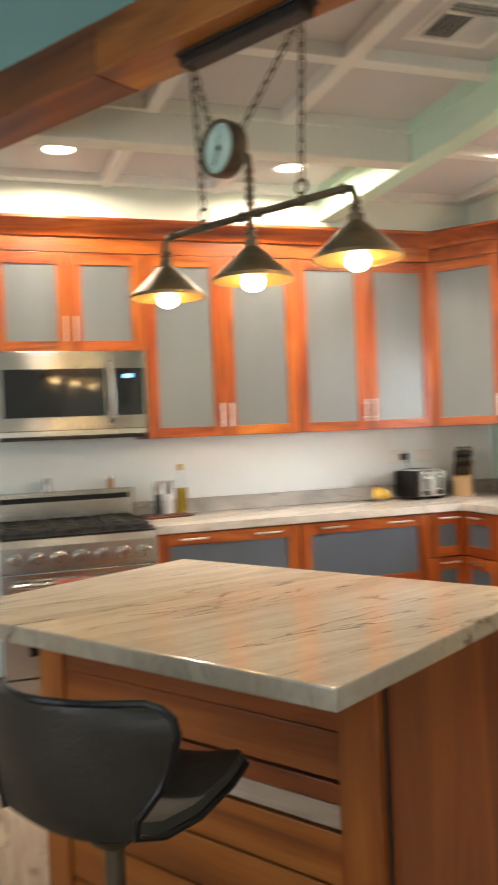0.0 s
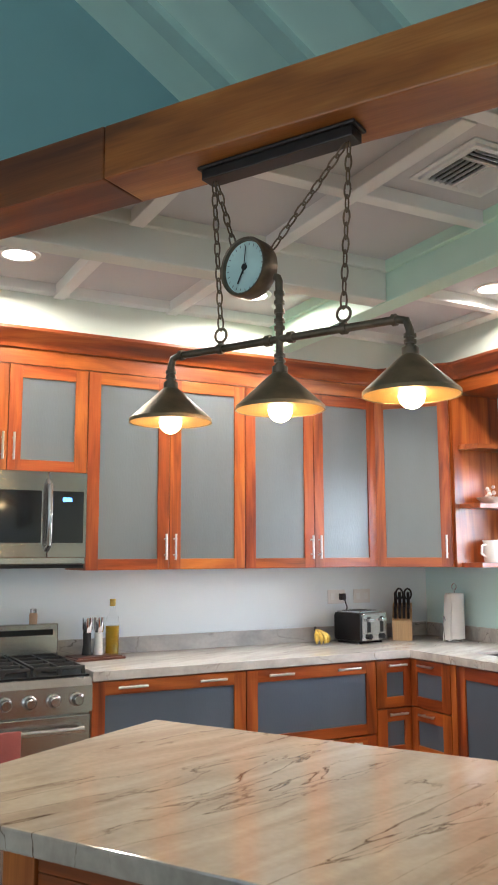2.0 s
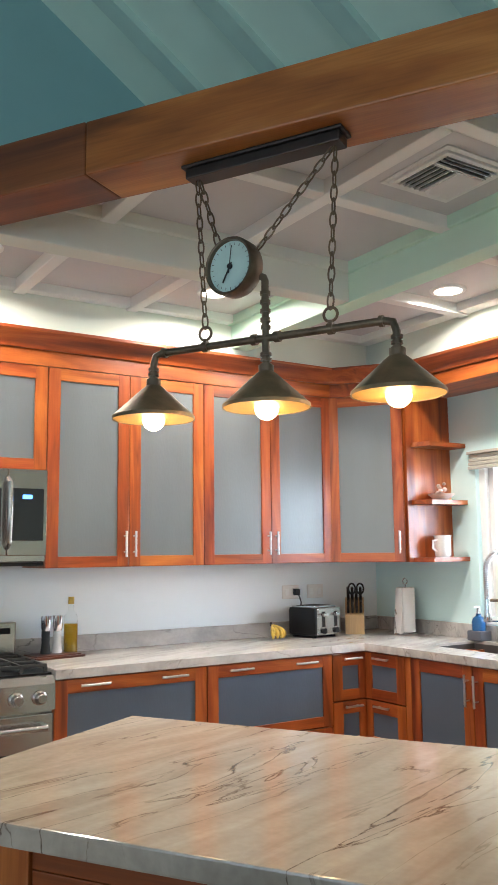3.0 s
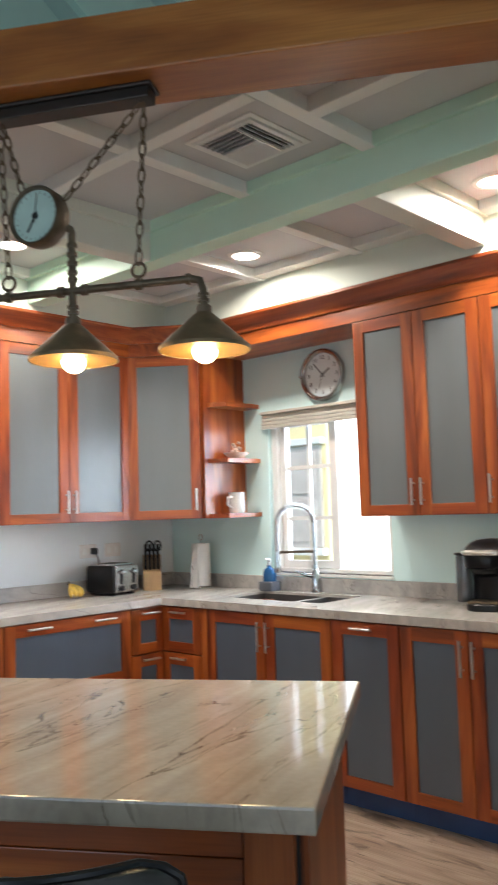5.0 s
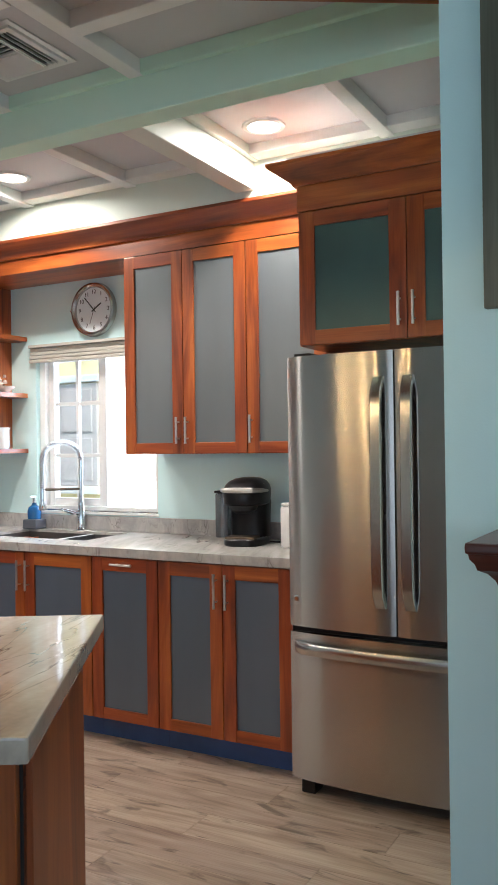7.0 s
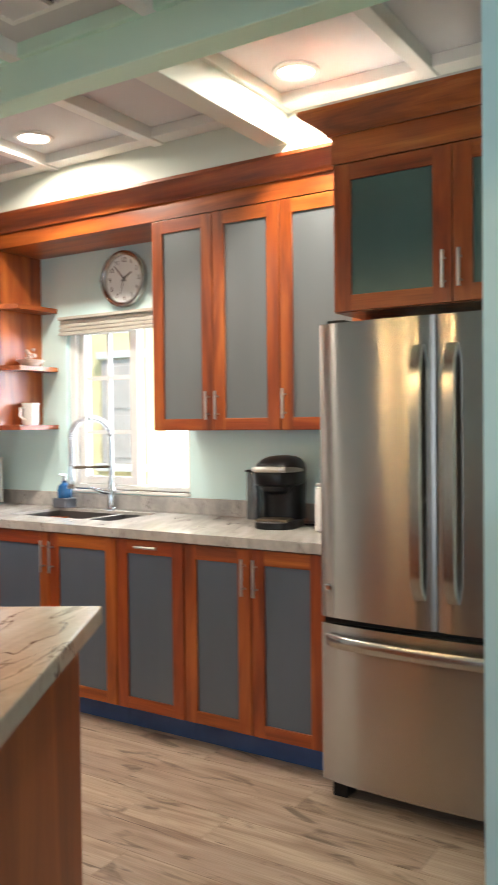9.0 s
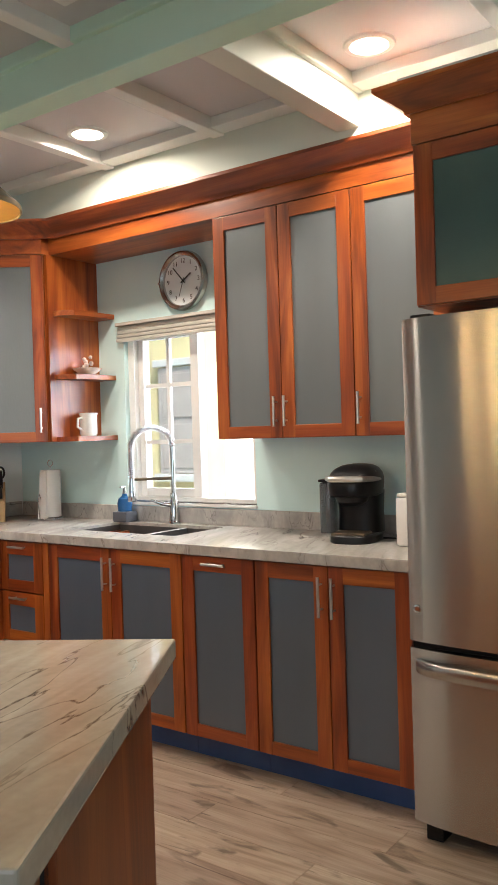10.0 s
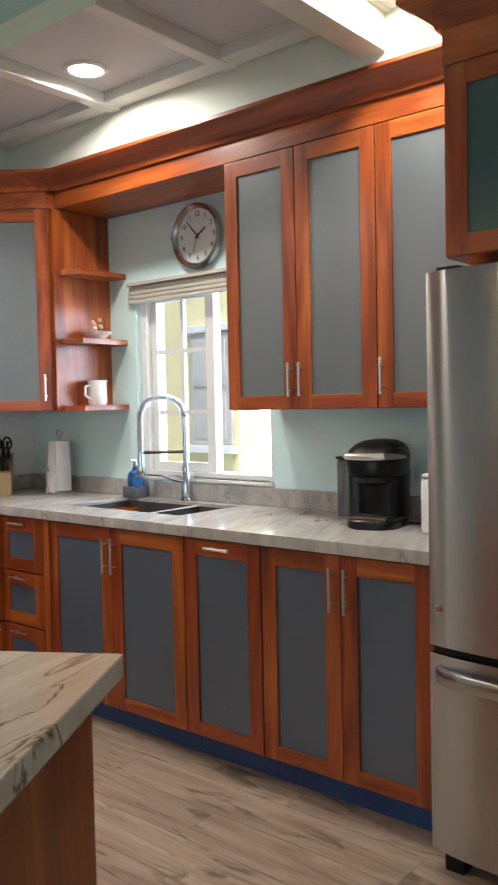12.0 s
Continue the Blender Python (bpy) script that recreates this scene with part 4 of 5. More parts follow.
# ---- stools ----
# seat to back: depth, height, half width
STOOL_ROWS = ((0.195, 0.682, 0.13), (0.188, 0.694, 0.175), (0.165, 0.698, 0.195), (0.10, 0.684, 0.202), (0.0, 0.664, 0.195), (-0.07, 0.657, 0.172), (-0.122, 0.672, 0.152),
              (-0.152, 0.715, 0.160), (-0.166, 0.775, 0.188), (-0.172, 0.835, 0.216), (-0.174, 0.878, 0.228), (-0.175, 0.902, 0.222), (-0.176, 0.916, 0.200), (-0.176, 0.921, 0.165))


def stool_point(row, u):
    y, z, w = row
    back = max(0.0, min(1.0, (z - 0.67) / 0.12)) if y < 0.05 else 0.0
    return Vector((u * w, y + 0.075 * u * u * back, z + (1 - back) * 0.03 * u * u + 0.008 * back * (1 - u * u)))


def bar_stool(m, label):
    s = thing("bar_stool", m, label, "stool", "bar stools")
    part("base", lathe([(0.0, 0.0), (0.20, 0.0), (0.20, 0.008), (0.19, 0.014), (0.05, 0.03), (0.03, 0.05), (0.0, 0.05)], steps=40), black_metal, s, smooth=True)
    part("column", lathe([(0.028, 0.04), (0.028, 0.36), (0.019, 0.37), (0.019, 0.60), (0.045, 0.62), (0.06, 0.635)]), black_metal, s, smooth=True)
    part("footrest", tube([(0.15 * math.cos(a), 0.02 + 0.15 * math.sin(a), 0.27) for a in np.linspace(-0.4, math.pi + 0.4, 20)], 0.010), black_metal, s, smooth=True)
    # bucket shell: seat that sweeps up into a low curved back
    bm = bmesh.new()
    rows = [[bm.verts.new(stool_point(row, k / 6 - 1)) for k in range(13)] for row in STOOL_ROWS]
    for a, b in zip(rows, rows[1:]):
        for k in range(12):
            bm.faces.new((a[k], a[k + 1], b[k + 1], b[k]))
    bmesh.ops.recalc_face_normals(bm, faces=bm.faces[:])
    bmesh.ops.solidify(bm, geom=bm.faces[:], thickness=0.024)
    sh = part("seat_shell", bm, leather, s, smooth=True)
    sh.data.polygons.foreach_set("use_smooth", [True] * len(sh.data.polygons))
    rim = [stool_point(row, 1) for row in STOOL_ROWS] + [stool_point(STOOL_ROWS[-1], 1 - k / 6) for k in range(1, 12)]
    rim += [stool_point(row, -1) for row in STOOL_ROWS[::-1]] + [stool_point(STOOL_ROWS[0], k / 6 - 1) for k in range(1, 12)]
    part("piping", tube(rim, 0.007, 8, closed=True), black_plastic, s, "dark glossy welt", smooth=True)
    return s


stool = bar_stool(pose(0.262, 1.69, 0, 0, 0, -49), "dark leather bucket bar stool at the island")

# ---- pendant lamp ----
pen = thing("pendant_lamp", pose(0.843, 2.415, 0, 0, 0, -61), "black iron pipe pendant lamp with three cone shades", "lamp")
PZ = 1.995
can = bmesh.new()
for a, b, c, d in ((0.248, 0.038, 2.519, 2.5295), (0.238, 0.030, 2.489, 2.519)):
    add_box(can, -a, a, -b, b, c, d, 0.004)
part("canopy", can, dark_iron, pen)
pipe = bmesh.new()
H = 0.366
elbow = lambda s: [(s * (H - 0.03), 0, PZ), (s * (H - 0.008), 0, PZ - 0.006), (s * H, 0, PZ - 0.03), (s * H, 0, PZ - 0.08)]
add_tube(pipe, elbow(-1)[::-1] + elbow(1), 0.0105, 14)
add_tube(pipe, [(0, 0, PZ + 0.09), (0, 0, PZ - 0.08)], 0.0105, 14)
add_tube(pipe, [(0, 0, PZ + 0.09), (0, 0, PZ + 0.16), (-0.004, 0.0, PZ + 0.170), (-0.012, 0.0, PZ + 0.174)], 0.0105, 14)
for x in (-0.19, 0.19, -0.035, 0.035):
    add_tube(pipe, [(x - 0.008, 0, PZ), (x + 0.008, 0, PZ)], 0.0155, 14)
for x in (-H, H):
    add_tube(pipe, [(x * 0.88, 0, PZ), (x * 0.91, 0, PZ)], 0.015, 14)
for x in (-H, 0, H):
    for z in (PZ - 0.045, PZ - 0.06, PZ - 0.075):
        add_tube(pipe, [(x, 0, z - 0.004), (x, 0, z + 0.004)], 0.0155, 14)
    add_tube(pipe, [(x, 0, PZ - 0.098), (x, 0, PZ - 0.075)], 0.021, 14)
for z in (PZ + 0.03, PZ + 0.05, PZ + 0.075, PZ + 0.1, PZ + 0.125):
    add_tube(pipe, [(0, 0, z - 0.005), (0, 0, z + 0.005)], 0.0145, 14)
part("pipework", pipe, black_metal, pen, smooth=True)
for x in (-H, 0, H):
    sh = part("shade", lathe([(0.020, PZ - 0.092), (0.03, PZ - 0.100), (0.118, PZ - 0.182), (0.119, PZ - 0.192), (0.1165, PZ - 0.1915), (0.1155, PZ - 0.184), (0.029, PZ - 0.103), (0.019, PZ - 0.096), (0.020, PZ - 0.092)], pose(x, 0, 0), 48), shade_bronze_halo, pen, "bronze cone with some bulb halo in its colour", smooth=True)
    part("lining", lathe([(0.1150, PZ - 0.1905), (0.1140, PZ - 0.185), (0.0285, PZ - 0.1045), (0.0, PZ - 0.1045)], pose(x, 0, 0), 48), gold_inner, sh, "gilded inner face", smooth=True)
    prof = [(0.0, PZ - 0.224)] + [(0.032 * math.sin(a), PZ - 0.192 - 0.032 * math.cos(a)) for a in np.linspace(0.2, 2.5, 12)] + [(0.013, PZ - 0.145), (0.013, PZ - 0.11)]
    b = part("bulb", lathe(prof, pose(x, 0, 0), 24), bulb_glow, sh, "lit globe bulb", smooth=True)
    b.visible_shadow = False


def chain(bm, a, b, link=0.046):
    a, b = Vector(a), Vector(b)
    n = max(2, round((b - a).length / (link * 0.82)))
    d = (b - a).normalized()
    s = d.cross(Vector((0, 1, 0))).normalized()
    w = d.cross(s)
    for i in range(n):
        c = a.lerp(b, (i + 0.5) / n)
        e = s if i % 2 else w
        add_tube(bm, [c + d * (link / 2 * math.cos(t)) + e * (0.0088 * math.sin(t)) for t in np.linspace(0, 2 * math.pi, 12, endpoint=False)], 0.0026, 6, closed=True)


GZ, GX = 2.208, -0.096
for p, q in (((-0.215, 0, 2.488), (-0.19, 0, PZ + 0.055)), ((0.215, 0, 2.488), (0.19, 0, PZ + 0.055)), ((-0.205, 0, 2.485), (GX - 0.05, 0, GZ + 0.075)), ((0.205, 0, 2.485), (GX + 0.075, 0, GZ + 0.04))):
    bm = bmesh.new()
    chain(bm, p, q)
    part("chain", bm, black_metal, pen, smooth=True)
for x in (-0.19, 0.19):
    bm = tube([(x + 0.019 * math.cos(t), 0, PZ + 0.038 + 0.019 * math.sin(t)) for t in np.linspace(0, 2 * math.pi, 20, endpoint=False)], 0.004, 8, closed=True)
    add_tube(bm, [(x, 0, PZ), (x, 0, PZ + 0.022)], 0.008, 10)
    part("chain_ring", bm, black_metal, pen, smooth=True)
gm = pose(GX, 0, GZ, 90, 0, -9)
ga = part("gauge", lathe([(0.0, -0.03), (0.078, -0.03), (0.082, -0.022), (0.084, 0.022), (0.080, 0.03), (0.074, 0.028), (0.072, 0.014), (0.0, 0.014)], gm, 40), black_metal, pen, "round dial gauge with dark rim", smooth=True)
part("dial", lathe([(0.0735, 0.014), (0.0735, 0.0165), (0.0, 0.0165)], gm, 40), gauge_face, ga, "pale aqua gauge dial")
nd = box(-0.002, 0.002, -0.012, 0.05, 0.019, 0.021, 0, gm @ pose(0, 0, 0, 0, 0, 150))
add_box(nd, -0.0012, 0.0012, -0.02, 0.058, 0.0215, 0.0225, 0, gm @ pose(0, 0, 0, 0, 0, -8))
add_lathe(nd, [(0.0, 0.017), (0.008, 0.017), (0.008, 0.023), (0.0, 0.023)], gm, 16)
part("needle", nd, ink, ga)
tick = bmesh.new()
for i in range(24):
    add_box(tick, -0.0006, 0.0006, 0.060, 0.067, 0.0168, 0.0174, 0, gm @ pose(0, 0, 0, 0, 0, i * 15))
part("tick_marks", tick, ink, ga)
for x in (-H, 0, H):
    p = pose(0.843, 2.415, 0, 0, 0, -61) @ Vector((x, 0, PZ - 0.182))
    lamp("bulb_lamp", "POINT", pose(*p), 17, BULB, size=0.03)

# ---- ceiling fixtures ----
for x, y in DOWNLIGHTS:
    d = thing("recessed_downlight", pose(x, y, CEIL), "lit round recessed downlight in the coffered ceiling", "light", "recessed downlights")
    part("trim_ring", lathe([(0.066, -0.001), (0.069, -0.010), (0.088, -0.008), (0.092, -0.001), (0.066, -0.001)], steps=40), white_paint, d, smooth=True)
    l = part("lens", lathe([(0.066, -0.004), (0.066, -0.008), (0.0, -0.010)], steps=40), lens_glow, d, "glowing diffuser", smooth=True)
vent = thing("ceiling_vent", pose(1.69, 2.535, CEIL) @ Matrix.Scale(1.1, 4), "white square ceiling air vent with slats", "vent")
VW = 0.148
bm = bmesh.new()
for k in (0.0, 0.021):
    o, w, z = VW - k, 0.019, -0.006 - k * 0.35
    add_box(bm, -o, o, o - w, o, z, -0.001, 0.002), add_box(bm, -o, o, -o, -o + w, z, -0.001, 0.002)
    add_box(bm, -o, -o + w, -o + w, o - w, z + 0.0005, -0.001, 0.002), add_box(bm, o - w, o, -o + w, o - w, z + 0.0005, -0.001, 0.002)
part("frame", bm, white_paint, vent)
# flat black sheet stands in for the shade inside the vent
part("backing", box(-VW + 0.03, VW - 0.03, -VW + 0.03, VW - 0.03, -0.004, -0.001), ink, vent, "black sheet painted for the shade behind the slats")
# three banks of louvres that throw the air three ways
for i in range(5):
    part("slat", box(-0.0125, 0.0125, -0.050, 0.108, -0.001, 0.001, 0, pose(-0.096 + 0.022 * i, 0.0, -0.010, 0, -50, 0)), white_paint, vent)
    part("slat", box(-0.0125, 0.0125, -0.050, 0.108, -0.001, 0.001, 0, pose(0.012 + 0.022 * i, 0.0, -0.010, 0, 50, 0)), white_paint, vent)
for i in range(3):
    part("slat", box(-0.108, 0.108, -0.012, 0.012, -0.001, 0.001, 0, pose(0.0, -0.098 + 0.020 * i, -0.010, 50, 0, 0)), white_paint, vent)
part("divider", box(-0.108, 0.108, -0.054, -0.050, -0.017, -0.004), white_paint, vent)
part("divider", box(-0.003, 0.001, -0.050, 0.108, -0.017, -0.0045), white_paint, vent)

# ---- wall clock ----
ck = thing("wall_clock", pose(EW_X, 3.523, 2.162, 0, -90, 0), "round silver wall clock with a pale dial", "clock")
rim = part("rim", lathe([(0.150, 0.001), (0.155, 0.012), (0.150, 0.036), (0.140, 0.040), (0.128, 0.030), (0.126, 0.012), (0.126, 0.001), (0.150, 0.001)], steps=56), steel_plain, ck, "polished silver rim", smooth=True)
part("dial", lathe([(0.128, 0.002), (0.128, 0.016), (0.0, 0.016)], steps=56), dial_white, ck)
FACE = Matrix(((0, 1, 0, 0), (-1, 0, 0, 0), (0, 0, 1, 0), (0, 0, 0, 1)))
for i in range(1, 13):
    a = radians(90 - 30 * i)
    letters("numeral", str(i), 0.034, ink, ck, FACE @ pose(0.102 * math.cos(a), 0.102 * math.sin(a), 0.0175))
for name, ang, length, w in (("hour_hand", 90 - 57, 0.062, 0.004), ("minute_hand", 90 - 318, 0.098, 0.003), ("second_hand", 90 - 200, 0.085, 0.0012)):
    part(name, box(-0.018, length, -w, w, 0.019, 0.0205, 0, FACE @ pose(0, 0, 0, 0, 0, ang)), ink, ck)
ob = part("bezel_studs", lathe([(0.006, 0.036), (0.006, 0.044), (0.0, 0.045)], pose(0, 0.146, 0)), chrome, ck)

# ---- worktop things ----
tray = thing("wooden_tray", pose(1.075, 4.70, CTOP, 0, 0, 8), "dark wooden tray for the pepper mills", "tray")
part("plate", box(-0.12, 0.12, -0.075, 0.075, 0.006, 0.018, 0.004), dark_x, tray)
part("rim", box(-0.135, 0.135, -0.09, 0.09, 0.0, 0.012, 0.005), dark_x, tray)
for x, fill in ((1.045, cast_iron), (1.105, ceramic)):
    mill = thing("salt_mill" if fill is ceramic else "pepper_mill", pose(x, 4.72, CTOP + 0.018), "steel and glass mill with white salt" if fill is ceramic else "steel and glass mill with dark peppercorns", "mill", "spice mills")
    part("glass_body", lathe([(0.0, 0), (0.026, 0.0), (0.020, 0.05), (0.021, 0.11), (0.0, 0.11)]), fill, mill, smooth=True)
    part("steel_head", lathe([(0.021, 0.11), (0.026, 0.13), (0.027, 0.185), (0.0, 0.187)]), chrome, mill, smooth=True)
bottle = thing("oil_bottle", pose(1.185, 4.745, CTOP), "clear glass bottle of golden oil with yellow cap", "bottle")
part("oil", lathe([(0.0, 0.004), (0.031, 0.004), (0.031, 0.155), (0.0, 0.156)]), oil, bottle, smooth=True)
part("glass_body", lathe([(0.0, 0), (0.034, 0.0), (0.035, 0.17), (0.03, 0.20), (0.014, 0.225), (0.013, 0.265), (0.0, 0.265)]), glass, bottle, smooth=True)
part("cap", lathe([(0.015, 0.255), (0.015, 0.29), (0.0, 0.291)]), banana_skin, bottle, "yellow cap", smooth=True)

bananas = thing("banana_bunch", pose(2.39, 4.70, CTOP, 0, 0, 20) @ Matrix.Scale(0.8, 4), "small bunch of ripe yellow bananas on the worktop", "fruit")
for i in range(5):
    a = -0.7 + 0.35 * i
    pts = []
    for k in range(9):
        t = k / 8
        r = 0.02 + 0.09 * math.sin(t * 2.0)
        pts.append((r * math.sin(a), -r * math.cos(a) * 0.8, 0.094 * (1 - t) + 0.014))
    part("banana", tube(pts, [0.004, 0.008, 0.014, 0.016, 0.017, 0.016, 0.014, 0.009, 0.004], 10), banana_skin, bananas, smooth=True)
part("stem", tube([(0, 0, 0.10), (0.004, 0.006, 0.125)], [0.010, 0.007], 8), cast_iron, bananas)

toaster = thing("toaster", pose(2.70, 4.70, CTOP, 0, 0, 10) @ Matrix.Scale(0.93, 4), "black and chrome four slice toaster", "toaster")
part("body", box(-0.12, 0.12, -0.12, 0.12, 0.012, 0.195, 0.03), black_plastic, toaster, smooth=True)
part("front_plate", box(-0.098, 0.118, -0.126, -0.100, 0.018, 0.188, 0.012), steel_plain, toaster, "chrome front")
part("top_plate", box(-0.10, 0.10, -0.10, 0.10, 0.188, 0.199, 0.004), chrome, toaster)
for y in (-0.055, -0.02, 0.025, 0.06):
    part("slot", box(-0.085, 0.085, y - 0.011, y + 0.011, 0.199, 0.2005), ink, toaster)
for x in (-0.045, 0.07):
    part("lever_slot", box(x - 0.014, x + 0.014, -0.128, -0.1255, 0.07, 0.165, 0.0005), black_plastic, toaster)
    part("lever", box(x - 0.022, x + 0.022, -0.15, -0.128, 0.135, 0.155, 0.005), chrome, toaster)
    part("dial_knob", lathe([(0.018, 0.0), (0.018, 0.014), (0.0, 0.016)], pose(x, -0.126, 0.045, 90), 20), black_plastic, toaster, smooth=True)
for x in (-0.09, 0.09):
    part("foot", box(x - 0.015, x + 0.015, -0.09, 0.09, 0.0, 0.013), black_plastic, toaster)

for x in (2.655, 2.845):
    sock = thing("wall_socket", pose(x, NW_Y, 1.17), "white double wall socket plate above the worktop", "socket", "wall sockets")
    part("plate", box(-0.062, 0.062, -0.007, -0.001, -0.042, 0.042, 0.003), ceramic, sock)
    for dx in (-0.03, 0.03):
        part("outlet", box(dx - 0.014, dx + 0.014, -0.009, -0.006, -0.02, 0.02, 0.002), white_paint, sock)
plug = thing("toaster_plug", pose(2.685, NW_Y - 0.01, 1.17), "black plug and cord in the wall socket", "plug")
part("plug_body", box(-0.016, 0.016, -0.035, 0.0, -0.02, 0.02, 0.005), black_plastic, plug)
part("cord", tube([(0, -0.03, 0), (0.01, -0.05, -0.06), (0.0, -0.05, -0.15), (0.0, -0.04, -0.257)], 0.004, 8), black_plastic, plug, smooth=True)

knives = thing("knife_block", pose(3.01, 4.69, CTOP, 0, 0, -40) @ Matrix.Scale(1.16, 4), "light wooden knife block with black handled knives", "knife block")
part("block", prism([(-0.07, 0.0), (0.055, 0.0), (0.055, 0.10), (0.0, 0.135), (-0.07, 0.185)][::-1], -0.05, 0.05, axis=0, m=pose(0, 0, 0, 0, 0, 180)), knife_wood, knives)
for i, x in enumerate((-0.033, -0.011, 0.011, 0.033)):
    part("knife_handle", box(x - 0.008, x + 0.008, -0.012, 0.012, 0.0, 0.10, 0.004, pose(0, 0.045, 0.15, 22)), black_plastic, knives)
    part("knife_handle", box(x - 0.007, x + 0.007, -0.01, 0.01, 0.0, 0.09, 0.003, pose(0, -0.02, 0.09, 22)), black_plastic, knives)
sc = bmesh.new()
for x in (-0.022, 0.022):
    add_tube(sc, [(x + 0.018 * math.cos(t), 0, 0.03 * math.sin(t)) for t in np.linspace(0, 2 * math.pi, 16, endpoint=False)], 0.005, 8, closed=True)
bmesh.ops.transform(sc, matrix=pose(0.01, 0.0, 0.235, 20), verts=sc.verts[:])
part("scissors", sc, black_plastic, knives, "black scissor loops", smooth=True)

towel = thing("paper_towel_holder", pose(3.225, 4.46, CTOP), "white paper towel roll on a chrome wire holder", "paper towel")
part("roll", lathe([(0.02, 0.015), (0.055, 0.015), (0.056, 0.28), (0.02, 0.28), (0.02, 0.015)]), paper, towel, smooth=True)
part("loose_sheet", prism([(-0.05, 0.012), (-0.075, 0.004), (-0.06, 0.14), (-0.053, 0.27), (-0.05, 0.27)], -0.03, 0.03, axis=1), paper, towel)
bm = tube([(0.075 * math.cos(t), 0.075 * math.sin(t), 0.006) for t in np.linspace(0, 2 * math.pi, 28, endpoint=False)], 0.0035, 8, closed=True)
add_tube(bm, [(-0.075, 0, 0.006), (0.075, 0, 0.006)], 0.003, 8)
add_tube(bm, [(0, 0, 0.005), (0, 0, 0.30)], 0.004, 8)
add_tube(bm, [(0.018 * math.cos(t), 0, 0.318 + 0.018 * math.sin(t)) for t in np.linspace(0, 2 * math.pi, 16, endpoint=False)], 0.003, 8, closed=True)
add_tube(bm, [(-0.075, 0.01, 0.006), (-0.085, 0.01, 0.10), (-0.078, 0.01, 0.15), (-0.066, 0.01, 0.12)], 0.003, 8)
part("wire_stand", bm, chrome, towel, smooth=True)

soap = thing("soap_bottle", pose(3.285, 3.935, CTOP), "blue glass soap dispenser in a grey caddy", "soap dispenser")
part("caddy", box(-0.045, 0.045, -0.05, 0.05, 0.0, 0.055, 0.006), grey_base, soap)
part("bottle", lathe([(0.0, 0.056), (0.038, 0.056), (0.040, 0.10), (0.033, 0.125), (0.014, 0.138), (0.014, 0.15), (0.0, 0.15)]), blue_glass, soap, smooth=True)
part("pump", tube([(0, 0, 0.15), (0, 0, 0.185), (-0.03, 0.0, 0.186)], [0.012, 0.009, 0.006], 10), chrome, soap, smooth=True)

mug = thing("white_mug", pose(3.20, 4.105, 1.378), "white ceramic mug on the lowest open shelf", "mug")
part("cup", lathe([(0.0, 0), (0.040, 0.0), (0.047, 0.012), (0.046, 0.11), (0.052, 0.125), (0.047, 0.123), (0.041, 0.11), (0.041, 0.015), (0.0, 0.012)]), ceramic, mug, smooth=True)
part("handle", tube([(-0.045, 0, 0.10), (-0.075, 0, 0.095), (-0.078, 0, 0.05), (-0.045, 0, 0.03)], 0.007, 8), ceramic, mug, smooth=True)
orn = thing("shell_ornament", pose(3.20, 4.10, 1.708), "small pale shell dish ornament on the middle shelf", "ornament")
pale = material("shell_pink", (0.62, 0.47, 0.40), 0.4, vary=0.2, scale=30)
part("dish", lathe([(0.0, 0.0), (0.035, 0.0), (0.075, 0.03), (0.078, 0.036), (0.07, 0.034), (0.03, 0.008), (0.0, 0.008)], steps=24), pale, orn, smooth=True)
bm = bmesh.new()
for i in range(7):
    bmesh.ops.create_icosphere(bm, subdivisions=2, radius=0.016 - 0.001 * i, matrix=pose(0.022 * math.cos(i * 1.9), 0.018 * math.sin(i * 1.9), 0.03 + 0.011 * i))
part("shells", bm, pale, orn, smooth=True)

coffee = thing("coffee_maker", pose(3.11, 2.415, CTOP, 0, 0, -79) @ Matrix.Scale(0.95, 4), "black single cup coffee maker with a water tank", "coffee maker")
def loft(sections, steps=28, power=3.0):
    """Rounded-box sections (height, centre y, half width, half depth) joined into one skin."""
    bm = bmesh.new()
    rings = []
    for z, yc, hx, hy in sections:
        ring = []
        for i in range(steps):
            c, q = math.cos(2 * math.pi * i / steps), math.sin(2 * math.pi * i / steps)
            ring.append(bm.verts.new((hx * math.copysign(abs(c) ** (2 / power), c), yc + hy * math.copysign(abs(q) ** (2 / power), q), z)))
        rings.append(ring)
    for p, q in zip(rings, rings[1:]):
        for i in range(steps):
            bm.faces.new((p[i], p[(i + 1) % steps], q[(i + 1) % steps], q[i]))
    bm.faces.new(rings[0][::-1]), bm.faces.new(rings[-1])
    return bm


part("base", loft([(0.0, -0.02, 0.098, 0.135), (0.006, -0.02, 0.102, 0.140), (0.030, -0.02, 0.102, 0.140), (0.036, -0.02, 0.096, 0.134)]), black_plastic, coffee, smooth=True)
part("column", loft([(0.034, 0.055, 0.098, 0.090), (0.12, 0.055, 0.094, 0.088), (0.215, 0.050, 0.100, 0.094)]), black_plastic, coffee, smooth=True)
part("head", loft([(0.196, -0.005, 0.094, 0.138), (0.205, -0.008, 0.105, 0.148), (0.245, -0.010, 0.110, 0.152), (0.272, -0.006, 0.110, 0.148), (0.296, 0.002, 0.102, 0.134), (0.315, 0.012, 0.086, 0.110), (0.328, 0.018, 0.060, 0.078), (0.333, 0.020, 0.025, 0.034)], power=2.7), black_plastic, coffee, smooth=True)
part("brew_nozzle", lathe([(0.0, 0.155), (0.040, 0.158), (0.066, 0.175), (0.074, 0.197)], pose(0, -0.07, 0)), black_plastic, coffee, smooth=True)
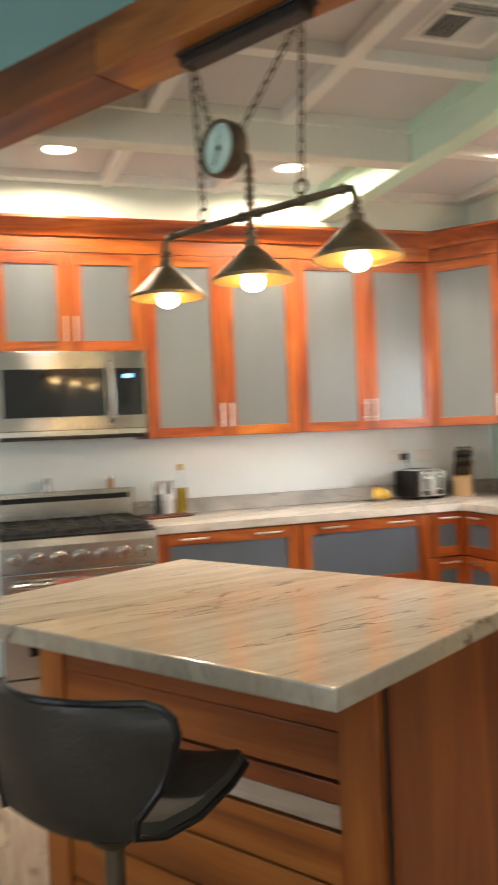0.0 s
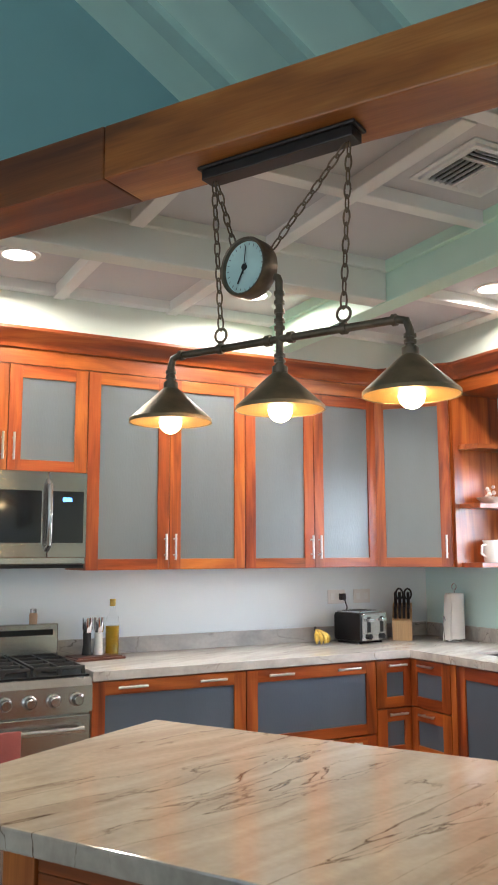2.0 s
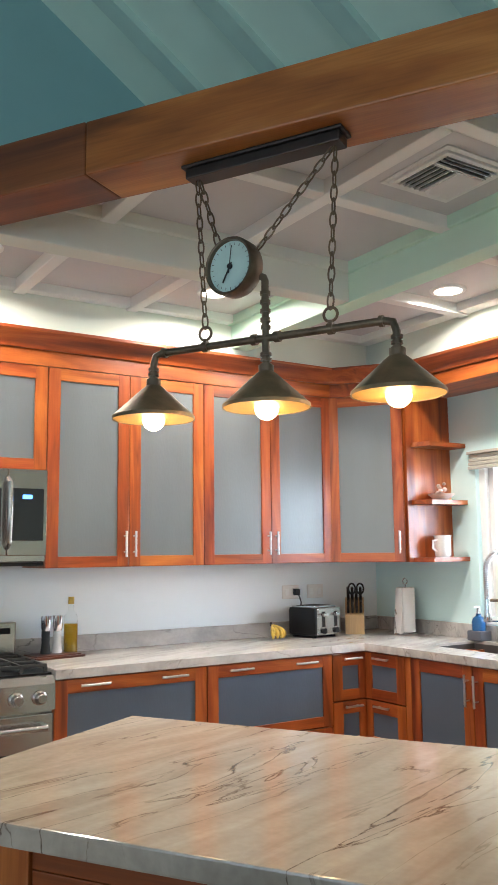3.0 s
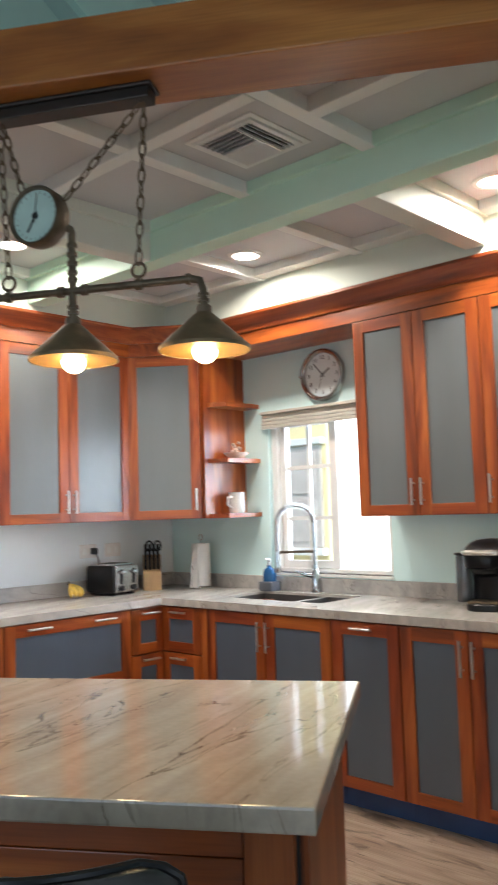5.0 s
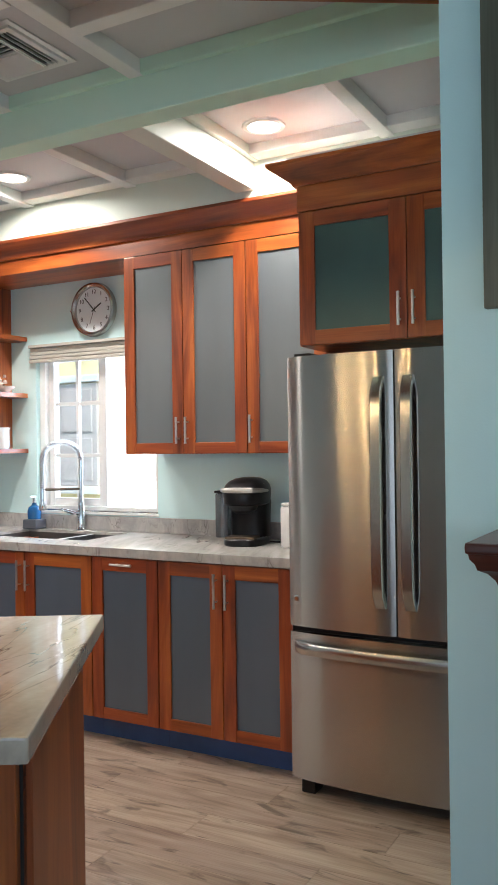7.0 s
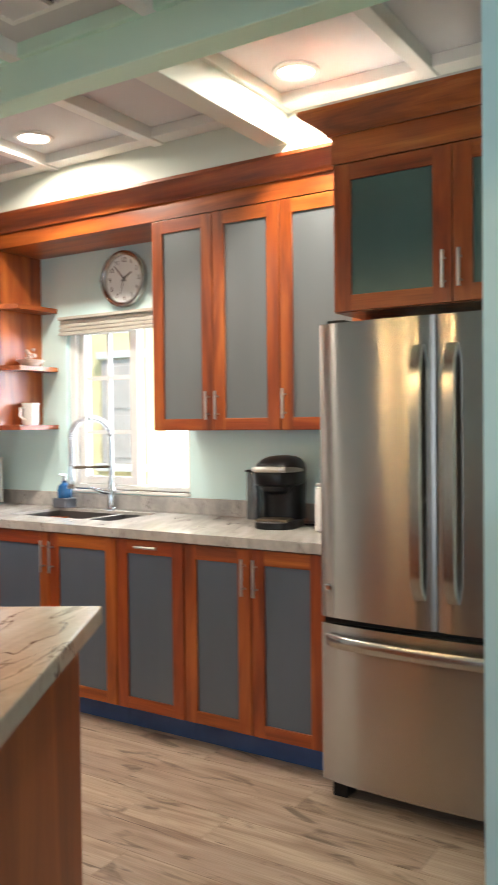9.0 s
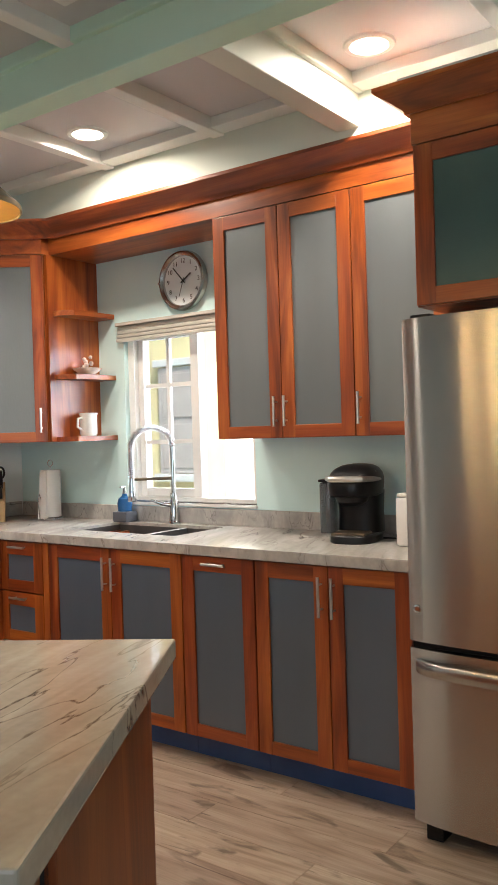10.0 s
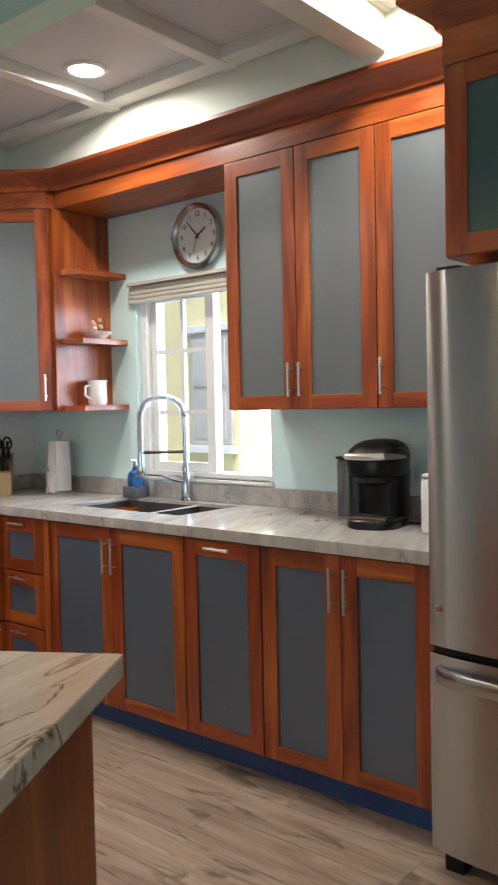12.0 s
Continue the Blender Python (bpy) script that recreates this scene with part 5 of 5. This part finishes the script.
part("handle", tube([(-0.111, -0.02, 0.268), (-0.104, -0.09, 0.272), (-0.070, -0.150, 0.274), (0.0, -0.168, 0.275), (0.070, -0.150, 0.274), (0.104, -0.09, 0.272), (0.111, -0.02, 0.268)], [0.006, 0.011, 0.013, 0.014, 0.013, 0.011, 0.006], 10), nickel, coffee, "silver lift handle", smooth=True)
for k in range(3):
    part("button", lathe([(0.008, 0.0), (0.008, 0.006), (0.0, 0.007)], pose(0.088, -0.03 + 0.03 * k, 0.300, 0, 42, 0), 16), nickel, coffee, "small round button", smooth=True)
part("drip_tray", box(-0.075, 0.075, -0.145, -0.04, 0.034, 0.046, 0.004), black_metal, coffee)
part("water_tank", box(-0.155, -0.103, -0.06, 0.12, 0.03, 0.255, 0.012), material("smoked_tank", (0.30, 0.31, 0.33), 0.1, vary=0.05, Transmission_Weight=0.7), coffee, "smoked clear water tank", smooth=True)
part("tank_lid", box(-0.157, -0.101, -0.065, 0.125, 0.256, 0.268, 0.005), black_plastic, coffee)
caddy = thing("white_canister", pose(3.06, 2.135, CTOP), "white ceramic canister beside the refrigerator", "canister")
part("body", box(-0.06, 0.06, -0.055, 0.055, 0.0, 0.19, 0.014), ceramic, caddy, smooth=True)
part("lid", box(-0.055, 0.055, -0.05, 0.05, 0.191, 0.205, 0.005), ceramic, caddy, smooth=True)
sock = thing("wall_socket", pose(EW_X, 2.25, 1.19, 0, 0, -90), "beige wall socket plate behind the coffee maker", "socket", "wall sockets")
part("plate", box(-0.055, 0.055, -0.007, -0.001, -0.04, 0.04, 0.003), linen, sock)
part("outlet", box(-0.02, 0.02, -0.009, -0.006, -0.02, 0.02, 0.002), ceramic, sock)

cord = tagged(part("power_cord", tube([(3.345, 2.25, 1.17), (3.30, 2.24, 1.10), (3.30, 2.225, 0.98), (3.24, 2.235, CTOP + 0.006), (3.18, 2.27, CTOP + 0.005), (3.17, 2.33, CTOP + 0.006)], 0.004, 8), black_plastic, smooth=True), "thin black power cord behind the coffee maker", "cord")

# ---- partition wall things ----
pic = thing("framed_picture", pose(1.54, 0.925, 2.04, 0, 0, -90), "dark teal picture in a weathered wooden frame", "picture")
PW, PH = 0.55, 0.36
bm = bmesh.new()
for x in (0.0, PW - 0.045):
    add_box(bm, x, x + 0.045, -0.028, -0.002, -PH, PH, 0.004)
for z in (-PH, PH - 0.045):
    add_box(bm, 0.045, PW - 0.045, -0.0275, -0.002, z, z + 0.045, 0.004)
part("frame", bm, picture_wood, pic)
part("canvas", box(0.04, PW - 0.04, -0.014, -0.004, -PH + 0.04, PH - 0.04), picture_print, pic)
con = thing("sideboard", pose(1.28, 0.82, 0, 0, 0, -90), "dark mahogany sideboard with a moulded top against wall", "sideboard")
part("top", box(-0.078, 1.028, -0.078, 0.258, 1.166, 1.188, 0.006), dark_x, con)
OG = ((0.0, 1.075), (0.010, 1.078), (0.012, 1.092), (0.024, 1.096), (0.030, 1.112), (0.042, 1.126), (0.058, 1.134), (0.062, 1.146), (0.070, 1.156), (0.072, 1.167))
bm = bmesh.new()
rows = [[bm.verts.new(p) for p in ((-o, 0.257, z), (-o, -o, z), (0.95 + o, -o, z), (0.95 + o, 0.257, z))] for o, z in OG]
for r, t in zip(rows, rows[1:]):
    for k in range(4):
        bm.faces.new((r[k], r[(k + 1) % 4], t[(k + 1) % 4], t[k]))
bm.faces.new(rows[0]), bm.faces.new(rows[-1])
part("moulding", bm, dark_x, con, smooth=True)
part("body", box(0.0, 0.95, 0.0, 0.256, 0.05, 1.09, 0.004), dark_z, con)
part("plinth", box(-0.02, 0.97, -0.02, 0.2565, 0.0, 0.055, 0.006), dark_x, con)

# ---- floor planks ----
plank_mesh = {}
def plank(parent, x, y, w, l):
    key = round(l, 2)
    if key not in plank_mesh:
        bm = box(0.0008, w - 0.0008, 0.0008, l - 0.0008, -0.0079, 0.0, 0.0)
        me = bpy.data.meshes.new("plank")
        bm.to_mesh(me)
        bm.free()
        me.materials.append(floor_wood)
        plank_mesh[key] = me
    ob = new("plank", plank_mesh[key])
    ob.parent = parent
    ob.location = (x, y, 0)


deck = bpy.data.objects["floor"]
PWD, PLN = 0.18, 1.22
for i in range(24):
    x = -1.5 + i * PWD
    off = (i * 0.437) % 1.0 * PLN
    for j in range(6):
        y = -1.2 + off + (j - 1) * PLN
        plank(deck, x, y, PWD, PLN)
